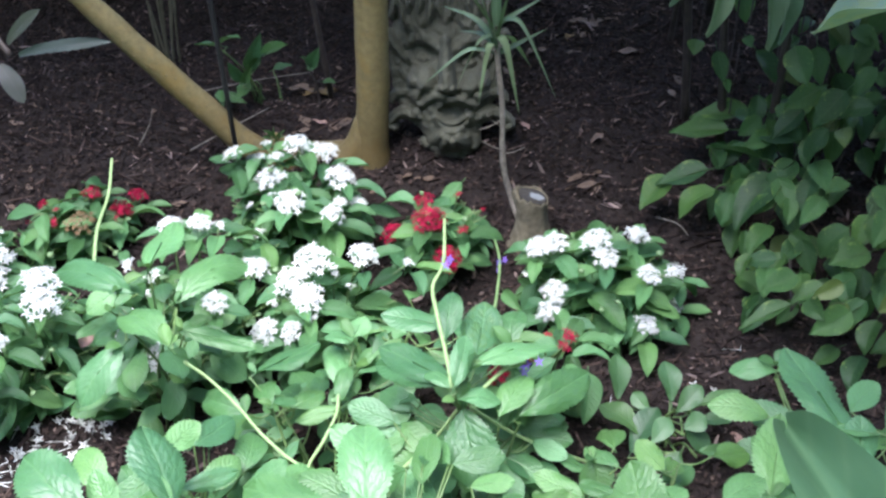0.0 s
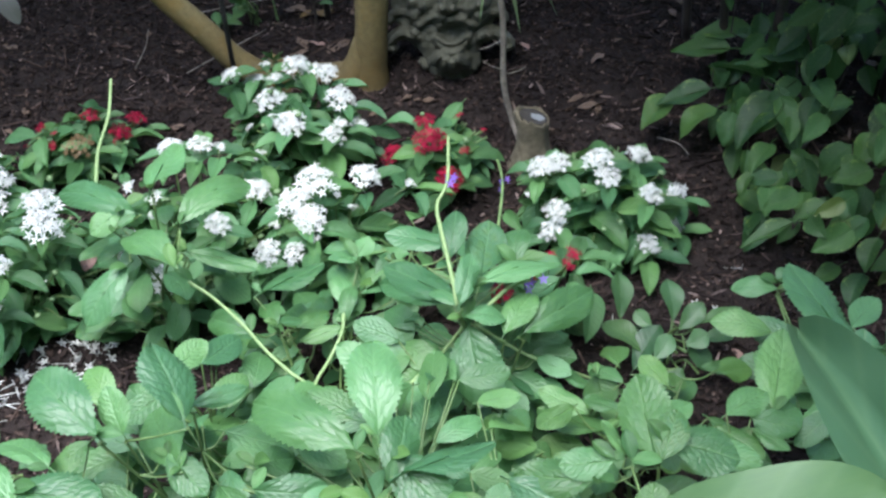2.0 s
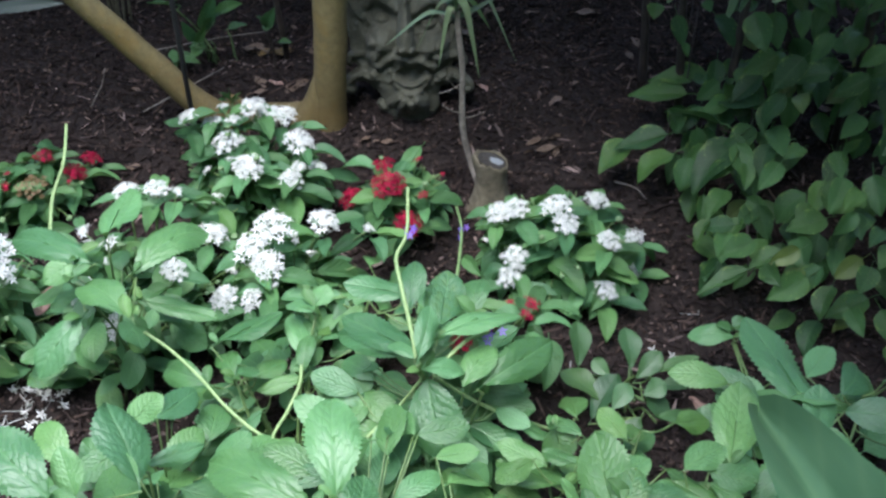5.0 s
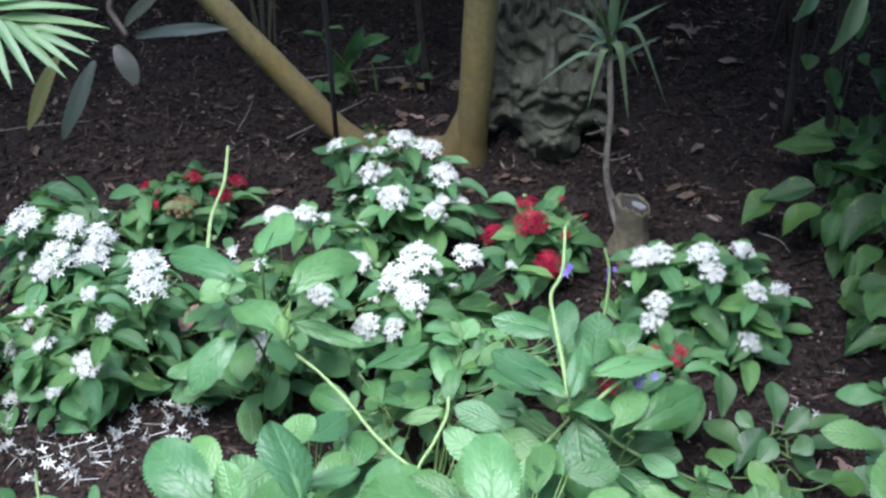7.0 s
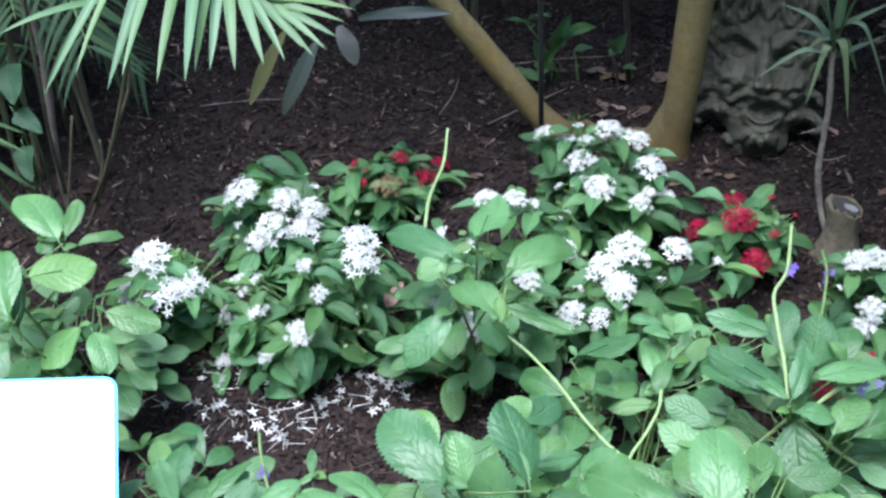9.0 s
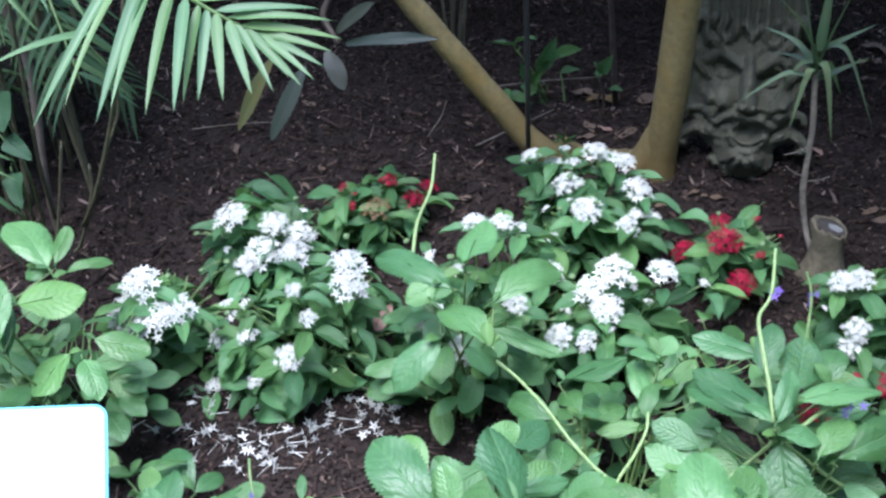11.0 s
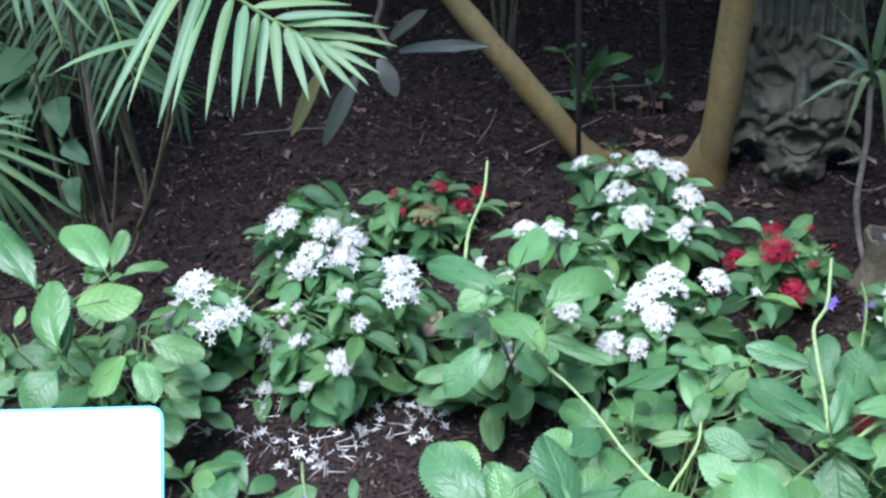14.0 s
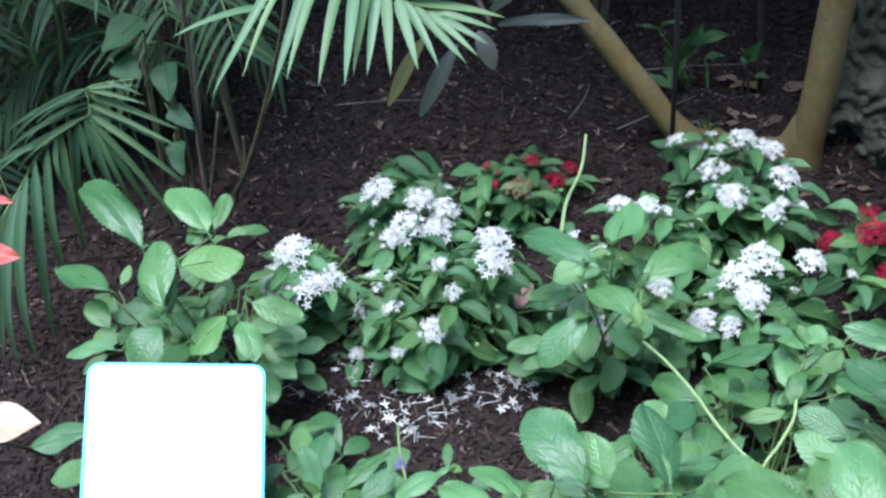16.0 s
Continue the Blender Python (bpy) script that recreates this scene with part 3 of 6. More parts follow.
SPIKE_D = [(0.069, 1.445, 0.240), (0.084, 1.507, 0.260), (0.094, 1.573, 0.280), (0.090, 1.624, 0.290)]
STEM_A = [(-0.200, 1.160, 0.040), (-0.200, 1.150, 0.160), (-0.213, 1.157, 0.235), (-0.243, 1.180, 0.250), (-0.277, 1.211, 0.265), (-0.314, 1.256, 0.280), (-0.361, 1.308, 0.290), (-0.399, 1.337, 0.300)]
STEM_B = [(-0.200, 1.170, 0.040), (-0.212, 1.155, 0.160), (-0.209, 1.161, 0.235), (-0.188, 1.200, 0.250), (-0.170, 1.245, 0.260), (-0.167, 1.277, 0.270)]
SPIKE_E = [(-0.720, 1.060, 0.030), (-0.710, 1.055, 0.120), (-0.712, 1.064, 0.200), (-0.724, 1.089, 0.220), (-0.737, 1.118, 0.235), (-0.744, 1.142, 0.250)]
STEM_C = [(-0.087, 1.216, 0.160), (-0.029, 1.246, 0.200), (0.010, 1.244, 0.260)]
STEM_D = [(0.027, 1.244, 0.260), (0.103, 1.235, 0.200), (0.213, 1.250, 0.120)]
FROND_LOWER = [
    (-0.892, 1.397, 0.915, -0.973, 1.200, 0.763, 0.013),
    (-0.880, 1.399, 0.907, -0.921, 1.200, 0.795, 0.014),
    (-0.867, 1.402, 0.898, -0.883, 1.200, 0.775, 0.015),
    (-0.857, 1.403, 0.890, -0.859, 1.200, 0.795, 0.014),
    (-0.835, 1.405, 0.873, -0.824, 1.220, 0.777, 0.015),
    (-0.819, 1.406, 0.860, -0.795, 1.240, 0.770, 0.014),
    (-0.803, 1.408, 0.848, -0.795, 1.276, 0.766, 0.012),
    (-0.793, 1.409, 0.841, -0.781, 1.291, 0.760, 0.012),
    (-0.782, 1.410, 0.835, -0.750, 1.301, 0.756, 0.013),
    (-0.767, 1.411, 0.824, -0.717, 1.324, 0.754, 0.013),
    (-0.759, 1.412, 0.819, -0.690, 1.334, 0.755, 0.011),
    (-0.745, 1.413, 0.811, -0.670, 1.349, 0.770, 0.011),
]
FROND_UPPER = [
    (-0.738, 1.414, 0.807, -0.656, 1.356, 0.752, 0.010),
    (-0.730, 1.415, 0.803, -0.640, 1.364, 0.759, 0.010),
    (-0.723, 1.416, 0.799, -0.629, 1.384, 0.769, 0.010),
    (-0.730, 1.415, 0.804, -0.624, 1.413, 0.778, 0.010),
    (-0.749, 1.414, 0.815, -0.616, 1.441, 0.784, 0.012),
    (-0.767, 1.412, 0.827, -0.628, 1.448, 0.808, 0.011),
    (-0.782, 1.411, 0.837, -0.648, 1.451, 0.825, 0.011),
    (-0.934, 1.342, 0.833, -1.028, 1.226, 0.836, 0.010),
    (-0.880, 1.399, 0.906, -0.820, 1.478, 0.893, 0.011),
    (-0.846, 1.404, 0.881, -0.745, 1.487, 0.849, 0.011),
    (-0.811, 1.408, 0.854, -0.686, 1.476, 0.830, 0.011),
]
FROND_RACHIS = [(-1.070, 1.408, 1.047), (-0.965, 1.381, 0.967), (-0.867, 1.402, 0.898), (-0.803, 1.408, 0.848), (-0.759, 1.412, 0.819), (-0.715, 1.416, 0.796)]
FROND2_RACHIS = [(-1.652, 1.5, 0.287), (-1.606, 1.53, 0.35), (-1.566, 1.55, 0.407), (-1.523, 1.565, 0.447), (-1.472, 1.575, 0.479), (-1.443, 1.58, 0.496), (-1.444, 1.59, 0.517), (-1.445, 1.6, 0.54), (-1.407, 1.61, 0.548), (-1.36, 1.62, 0.552)]
FROND2_RIGHT = [
    (-1.434, 1.585, 0.547, -1.338, 1.605, 0.548, 0.009),
    (-1.390, 1.585, 0.562, -1.328, 1.593, 0.534, 0.008),
    (-1.434, 1.585, 0.544, -1.316, 1.581, 0.523, 0.010),
    (-1.436, 1.585, 0.538, -1.275, 1.605, 0.459, 0.011),
    (-1.437, 1.585, 0.532, -1.281, 1.593, 0.470, 0.011),
    (-1.442, 1.585, 0.514, -1.265, 1.581, 0.433, 0.012),
    (-1.442, 1.585, 0.508, -1.308, 1.605, 0.425, 0.012),
    (-1.445, 1.585, 0.496, -1.284, 1.593, 0.350, 0.014),
    (-1.442, 1.583, 0.493, -1.289, 1.579, 0.364, 0.014),
    (-1.442, 1.581, 0.491, -1.370, 1.601, 0.248, 0.015),
    (-1.448, 1.580, 0.489, -1.316, 1.588, 0.241, 0.014),
    (-1.454, 1.578, 0.486, -1.427, 1.574, 0.290, 0.013),
]
FROND2_LEFT = [
    (-1.435, 1.585, 0.548, -1.636, 1.575, 0.443, 0.010),
    (-1.436, 1.585, 0.544, -1.619, 1.563, 0.421, 0.011),
    (-1.439, 1.585, 0.534, -1.547, 1.551, 0.479, 0.010),
    (-1.443, 1.585, 0.518, -1.606, 1.575, 0.415, 0.011),
    (-1.445, 1.585, 0.508, -1.659, 1.563, 0.383, 0.012),
    (-1.454, 1.581, 0.490, -1.621, 1.547, 0.360, 0.013),
    (-1.477, 1.572, 0.475, -1.702, 1.562, 0.328, 0.013),
    (-1.517, 1.555, 0.448, -1.678, 1.533, 0.364, 0.013),
]
CROTON = [
    (-0.752, 1.950, 0.534, -0.563, 1.900, 0.571, 0.025),
    (-0.795, 1.960, 0.514, -0.761, 1.935, 0.445, 0.037),
    (-0.836, 1.950, 0.487, -0.911, 1.900, 0.348, 0.034),
    (-0.904, 1.960, 0.498, -0.990, 1.935, 0.348, 0.030),
    (-0.770, 1.960, 0.554, -0.686, 1.935, 0.626, 0.028),
]
CROTON_STEM = [(-0.836, 2.000, 0.652), (-0.796, 1.970, 0.577), (-0.767, 1.950, 0.536), (-0.832, 1.950, 0.497)]
BACK_VARIEGATED = [
    (-0.488, 2.500, 0.278, -0.546, 2.470, 0.299, 0.030),
    (-0.491, 2.500, 0.287, -0.438, 2.470, 0.308, 0.032),
    (-0.439, 2.500, 0.209, -0.391, 2.470, 0.318, 0.041),
    (-0.400, 2.500, 0.249, -0.331, 2.470, 0.286, 0.035),
    (-0.441, 2.500, 0.206, -0.382, 2.470, 0.267, 0.036),
    (-0.457, 2.500, 0.184, -0.477, 2.470, 0.249, 0.030),
    (-0.452, 2.500, 0.179, -0.421, 2.470, 0.237, 0.024),
]
BACK_SMALL = [
    (-0.290, 2.500, 0.212, -0.260, 2.470, 0.274, 0.034),
    (-0.290, 2.500, 0.209, -0.306, 2.470, 0.253, 0.026),
    (-0.520, 2.500, 0.130, -0.448, 2.470, 0.140, 0.031),
    (-0.520, 2.500, 0.124, -0.503, 2.470, 0.135, 0.021),
]
SPROUT = [
    (-0.357, 2.240, 0.167, -0.378, 2.220, 0.203, 0.014),
    (-0.355, 2.240, 0.168, -0.353, 2.220, 0.210, 0.014),
    (-0.353, 2.240, 0.168, -0.329, 2.220, 0.199, 0.016),
    (-0.360, 2.240, 0.164, -0.381, 2.220, 0.183, 0.014),
    (-0.350, 2.240, 0.165, -0.333, 2.220, 0.183, 0.012),
]
FROND2_LOW = [
    (-1.465, 1.575, 0.481, -1.466, 1.571, 0.336, 0.014),
    (-1.471, 1.573, 0.478, -1.535, 1.593, 0.229, 0.016),
    (-1.500, 1.563, 0.462, -1.525, 1.571, 0.169, 0.017),
    (-1.529, 1.550, 0.441, -1.548, 1.520, 0.112, 0.018),
    (-1.554, 1.534, 0.415, -1.574, 1.447, 0.035, 0.023),
    (-1.569, 1.518, 0.390, -1.576, 1.386, 0.035, 0.023),
    (-1.583, 1.503, 0.368, -1.604, 1.365, 0.035, 0.023),
    (-1.454, 1.578, 0.486, -1.453, 1.598, 0.327, 0.013),
    (-1.445, 1.582, 0.492, -1.407, 1.590, 0.281, 0.013),
    (-1.511, 1.559, 0.455, -1.512, 1.555, 0.323, 0.013),
    (-1.605, 1.500, 0.344, -1.653, 1.382, 0.035, 0.023),
    (-1.634, 1.500, 0.309, -1.732, 1.439, 0.035, 0.023),
]
FROND3_RACHIS = [(-1.75, 1.98, 0.45), (-1.62, 1.85, 0.70), (-1.42, 1.765, 0.765), (-1.25, 1.75, 0.765), (-1.12, 1.74, 0.745)]
FROND3 = [
    (-1.397, 1.757, 0.762, -1.340, 1.660, 0.690, 0.010),
    (-1.366, 1.755, 0.764, -1.319, 1.660, 0.670, 0.011),
    (-1.338, 1.752, 0.765, -1.266, 1.660, 0.666, 0.011),
    (-1.308, 1.750, 0.765, -1.195, 1.660, 0.676, 0.010),
    (-1.445, 1.765, 0.760, -1.433, 1.660, 0.634, 0.010),
    (-1.187, 1.750, 0.757, -1.105, 1.660, 0.697, 0.010),
    (-1.238, 1.750, 0.763, -1.173, 1.660, 0.715, 0.010),
    (-1.420, 1.762, 0.764, -1.390, 1.650, 0.660, 0.010),
]
SHRUB_FRONT = [
    (0.481, 2.018, 0.150, 0.409, 1.974, 0.100, 0.073),
    (0.551, 1.944, 0.160, 0.479, 1.929, 0.100, 0.068),
    (0.668, 1.920, 0.200, 0.573, 1.853, 0.120, 0.083),
    (0.548, 1.988, 0.180, 0.444, 2.003, 0.140, 0.061),
    (0.575, 2.071, 0.180, 0.572, 2.002, 0.170, 0.043),
    (0.625, 2.143, 0.180, 0.510, 2.197, 0.150, 0.058),
    (0.679, 2.175, 0.200, 0.552, 2.201, 0.180, 0.063),
    (0.749, 2.143, 0.250, 0.695, 2.082, 0.220, 0.054),
    (0.732, 2.064, 0.250, 0.785, 2.144, 0.270, 0.044),
    (0.630, 2.131, 0.220, 0.667, 2.151, 0.200, 0.035),
    (0.619, 1.614, 0.120, 0.524, 1.598, 0.080, 0.044),
    (0.726, 1.977, 0.240, 0.655, 2.079, 0.200, 0.072),
    (0.654, 1.987, 0.200, 0.561, 2.073, 0.180, 0.055),
]
SHRUB_HIGH = [
    (0.588, 2.160, 0.359, 0.600, 2.135, 0.299, 0.034),
    (0.612, 2.160, 0.293, 0.614, 2.135, 0.272, 0.017),
    (0.724, 2.160, 0.252, 0.718, 2.135, 0.212, 0.050),
    (0.766, 2.160, 0.202, 0.780, 2.135, 0.271, 0.043),
    (0.711, 2.160, 0.312, 0.725, 2.135, 0.285, 0.042),
    (0.752, 2.160, 0.310, 0.757, 2.135, 0.280, 0.050),
    (0.545, 2.160, 0.387, 0.534, 2.135, 0.364, 0.036),
    (0.644, 2.160, 0.387, 0.651, 2.135, 0.373, 0.024),
    (0.620, 2.160, 0.143, 0.605, 2.135, 0.087, 0.046),
    (0.845, 2.160, 0.197, 0.819, 2.135, 0.158, 0.056),
    (0.843, 2.160, 0.291, 0.876, 2.135, 0.222, 0.051),
    (0.897, 2.160, 0.326, 0.883, 2.135, 0.288, 0.038),
]
PENTAS_SIDE = [
    (-0.343, 1.993, 0.220, -0.452, 2.062, 0.200, 0.037),
    (-0.343, 1.983, 0.200, -0.437, 1.998, 0.180, 0.039),
    (-0.351, 1.981, 0.170, -0.423, 1.976, 0.150, 0.039),
    (-0.363, 1.975, 0.140, -0.426, 1.953, 0.120, 0.039),
]
PALE_SHAPE = [
    (-1.205, 0.806, 0.482, -1.113, 0.845, 0.473, 0.072),
]
RED_SHAPES = [
    (-1.289, 1.012, 0.604, -1.218, 1.029, 0.593, 0.040),
    (-1.283, 1.063, 0.662, -1.231, 1.067, 0.657, 0.017),
]
HANGING = [
    (0.515, 1.848, 0.697, 0.492, 1.889, 0.520, 0.031),
    (0.564, 1.792, 0.734, 0.585, 1.827, 0.517, 0.034),
    (0.593, 1.803, 0.728, 0.609, 1.843, 0.519, 0.028),
    (0.682, 1.469, 0.757, 0.597, 1.655, 0.627, 0.067),
    (0.448, 1.858, 0.678, 0.430, 1.926, 0.566, 0.023),
]
CLIMBER = [
    (-1.379, 1.728, 0.625, -1.427, 1.645, 0.588, 0.099),
    (-1.342, 1.709, 0.543, -1.320, 1.658, 0.486, 0.068),
    (-1.320, 1.646, 0.410, -1.291, 1.599, 0.363, 0.048),
    (-1.418, 1.669, 0.559, -1.366, 1.657, 0.534, 0.066),
    (-1.331, 1.673, 0.467, -1.277, 1.653, 0.434, 0.044),
]
THIN_A = [(-1.357, 1.891, 0.127), (-1.292, 1.863, 0.230), (-1.202, 1.836, 0.425), (-1.121, 1.781, 0.600), (-1.069, 1.765, 0.780)]
THIN_B = [(-1.386, 1.842, 0.178), (-1.346, 1.781, 0.356), (-1.302, 1.743, 0.587), (-1.247, 1.685, 0.806)]
HEADS_BACK = [(-0.411, 2.026, 0.261, 0.047), (-0.369, 2.029, 0.242, 0.047), (-0.344, 2.038, 0.278, 0.021), (-0.326, 2.034, 0.248, 0.033), (-0.279, 2.039, 0.267, 0.064), (-0.229, 2.035, 0.246, 0.070), (-0.332, 1.960, 0.237, 0.063), (-0.292, 1.897, 0.219, 0.067), (-0.193, 1.968, 0.227, 0.066), (-0.211, 1.888, 0.190, 0.050), (-0.196, 1.914, 0.204, 0.032), (-0.163, 1.942, 0.182, 0.040), (-0.359, 1.890, 0.160, 0.025)]
HEADS_RIGHT = [(0.182, 1.765, 0.170, 0.059), (0.211, 1.757, 0.185, 0.053), (0.285, 1.741, 0.194, 0.063), (0.299, 1.710, 0.178, 0.052), (0.373, 1.814, 0.154, 0.050), (0.380, 1.713, 0.131, 0.049), (0.445, 1.775, 0.093, 0.045), (0.440, 1.743, 0.030, 0.039), (0.367, 1.651, 0.062, 0.048), (0.200, 1.676, 0.134, 0.052), (0.191, 1.658, 0.102, 0.052)]
HEADS_LEFT = [(-0.716, 1.662, 0.236, 0.073), (-0.700, 1.610, 0.224, 0.077), (-0.766, 1.546, 0.196, 0.037), (-0.804, 1.597, 0.218, 0.036), (-0.793, 1.502, 0.138, 0.061), (-0.969, 1.609, 0.080, 0.051), (-0.949, 1.604, 0.051, 0.055), (-0.903, 1.578, 0.119, 0.043), (-0.874, 1.513, 0.066, 0.034), (-0.926, 1.661, 0.133, 0.029), (-0.980, 1.557, 0.009, 0.039), (-0.950, 1.638, 0.114, 0.026)]
HEADS_LEFT_BACK = [(-1.001, 1.842, 0.205, 0.075), (-0.908, 1.829, 0.200, 0.063), (-0.862, 1.840, 0.168, 0.069), (-0.926, 1.790, 0.156, 0.080), (-0.869, 1.813, 0.145, 0.069), (-0.955, 1.776, 0.136, 0.057)]
HEADS_MIDDLE = [(-0.231, 1.674, 0.236, 0.075), (-0.265, 1.640, 0.218, 0.070), (-0.241, 1.607, 0.203, 0.064), (-0.142, 1.712, 0.215, 0.061), (-0.064, 1.762, 0.160, 0.026), (-0.321, 1.598, 0.144, 0.055), (-0.272, 1.576, 0.159, 0.044), (-0.234, 1.583, 0.182, 0.020)]
HEADS_SIDE = [(-1.104, 1.607, 0.203, 0.082), (-1.141, 1.571, 0.156, 0.066), (-1.081, 1.562, 0.153, 0.087), (-1.035, 1.592, 0.163, 0.065)]
HEADS_BEHIND = [(-0.491, 1.758, 0.274, 0.052), (-0.441, 1.766, 0.268, 0.052), (-0.406, 1.770, 0.263, 0.026), (-0.352, 1.748, 0.174, 0.063), (-0.574, 1.721, 0.222, 0.031), (-0.517, 1.665, 0.231, 0.030), (-0.401, 1.604, 0.208, 0.049), (-0.544, 1.588, 0.196, 0.040), (-0.565, 1.583, 0.175, 0.040), (-0.489, 1.527, 0.158, 0.059), (-0.471, 1.502, 0.116, 0.025)]
HEADS_RED_FAR = [(-0.717, 2.045, 0.178, 0.046), (-0.670, 2.058, 0.123, 0.055), (-0.648, 2.112, 0.119, 0.050), (-0.785, 1.969, 0.162, 0.024), (-0.810, 2.004, 0.184, 0.024), (-0.732, 1.973, 0.151, 0.071)]
HEADS_RED = [(-0.023, 1.878, 0.170, 0.071), (-0.097, 1.913, 0.119, 0.054), (-0.032, 1.943, 0.180, 0.043), (0.009, 1.820, 0.117, 0.063), (0.042, 1.861, 0.159, 0.022)]
HEADS_RED_NEAR = [(0.101, 1.521, 0.189, 0.033), (0.082, 1.406, 0.179, 0.040), (0.207, 1.476, 0.197, 0.028), (0.191, 1.434, 0.208, 0.023), (0.111, 1.379, 0.179, 0.027)]

# ---- large structure ----
def build_ground():
    """One sheet from under the path to the horizon, fine near the bed and coarse far off."""
    def lines(lo, hi, n, far):
        fine = list(np.linspace(lo, hi, n))
        out = [1.6 ** k * 0.12 for k in range(1, 18)]
        return [lo - d for d in out[::-1] if d < far] + fine + [hi + d for d in out if d < far]
    xs, ys = lines(-3.0, 1.9, 200, 300), lines(0.2, 3.9, 150, 300)
    verts = [(x, y, ground_z(x, y)) for y in ys for x in xs]
    w = len(xs)
    faces = [(j * w + i, j * w + i + 1, (j + 1) * w + i + 1, (j + 1) * w + i) for j in range(len(ys) - 1) for i in range(w - 1)]
    me = bpy.data.meshes.new("ground")
    me.from_pydata(verts, [], faces)
    me.materials.append(M_SOIL)
    me.polygons.foreach_set("use_smooth", [True] * len(faces))
    tagged(new("ground", me), "dark damp soil under bark mulch, rising towards the back", "soil", kind="structure")


def build_mulch(count):
    """Loose bark chips and twigs over the soil, one joined heap."""
    rng = random.Random(5)
    verts, faces = [], []
    for _ in range(count):
        x, y = rng.uniform(-2.9, 1.8), rng.uniform(0.9, 3.8)
        l, w, h = rng.uniform(0.0014, 0.0064), rng.uniform(0.001, 0.0032), rng.uniform(0.0006, 0.0024)
        if rng.random() < 0.16:
            l *= rng.uniform(1.8, 4.5)
        if rng.random() < 0.03:
            l, w = rng.uniform(0.02, 0.06), 0.0016
        elif rng.random() < 0.012:
            l, w, h = rng.uniform(0.007, 0.014), rng.uniform(0.004, 0.008), 0.0008
        m = pose(x, y, ground_z(x, y) + h + rng.uniform(0, 0.006), rng.gauss(0, 24), rng.gauss(0, 24), rng.uniform(0, 360))
        k = len(verts)
        t = rng.uniform(0.5, 1.0)
        for sz in (-1, 1):
            for sx, sy in ((-1, -t), (1, -1), (t, 1), (-1, t)):
                verts.append(m @ Vector((sx * l, sy * w, sz * h)))
        faces += [(k + 4, k + 5, k + 6, k + 7)] + [(k + a, k + (a + 1) % 4, k + 4 + (a + 1) % 4, k + 4 + a) for a in range(4)]
    me = bpy.data.meshes.new("mulch")
    me.from_pydata(verts, [], faces)
    me.materials.append(M_CHIP)
    tagged(new("mulch", me), "loose dark brown bark chips and twigs on the soil", "mulch", kind="stuff")


def build_flakes(count):
    """Pale torn flakes of leaf and bark caught between the chips, in loose drifts."""
    rng = random.Random(6)
    verts, faces = [], []
    while len(faces) < count * 2:
        x, y = rng.uniform(-2.0, 1.3), rng.uniform(1.2, 3.3)
        if noise.noise((x * 3.2, y * 4.5, 3.0)) + rng.uniform(-0.42, 0.16) < 0.0:
            continue
        l, w = rng.uniform(0.002, 0.0075), rng.uniform(0.001, 0.003)
        if rng.random() < 0.2:
            l, w = rng.uniform(0.009, 0.026), rng.uniform(0.0015, 0.0045)
        m = pose(x, y, ground_z(x, y) + rng.uniform(0.005, 0.009), rng.gauss(0, 22), rng.gauss(0, 22), rng.uniform(0, 360))
        k = len(verts)
        ring = [(-l, rng.uniform(-1, 1) * w), (-l * 0.3, w * rng.uniform(0.6, 1.1)), (l * 0.5, w * rng.uniform(0.5, 1.0)), (l, 0.0), (l * 0.4, -w), (-l * 0.5, -w * rng.uniform(0.5, 1.0))]
        verts += [m @ Vector((px, py, 0.001 * math.sin(px * 900))) for px, py in ring]
        faces += [(k, k + 1, k + 2, k + 3), (k, k + 3, k + 4, k + 5)]
    me = bpy.data.meshes.new("leaf_litter")
    me.from_pydata(verts, [], faces)
    me.materials.append(M_FLAKE)
    tagged(new("leaf_litter", me), "pale torn flakes of dry leaf scattered on the mulch", "leaf litter", kind="stuff")


build_ground()
build_mulch(130000)
build_flakes(3000)


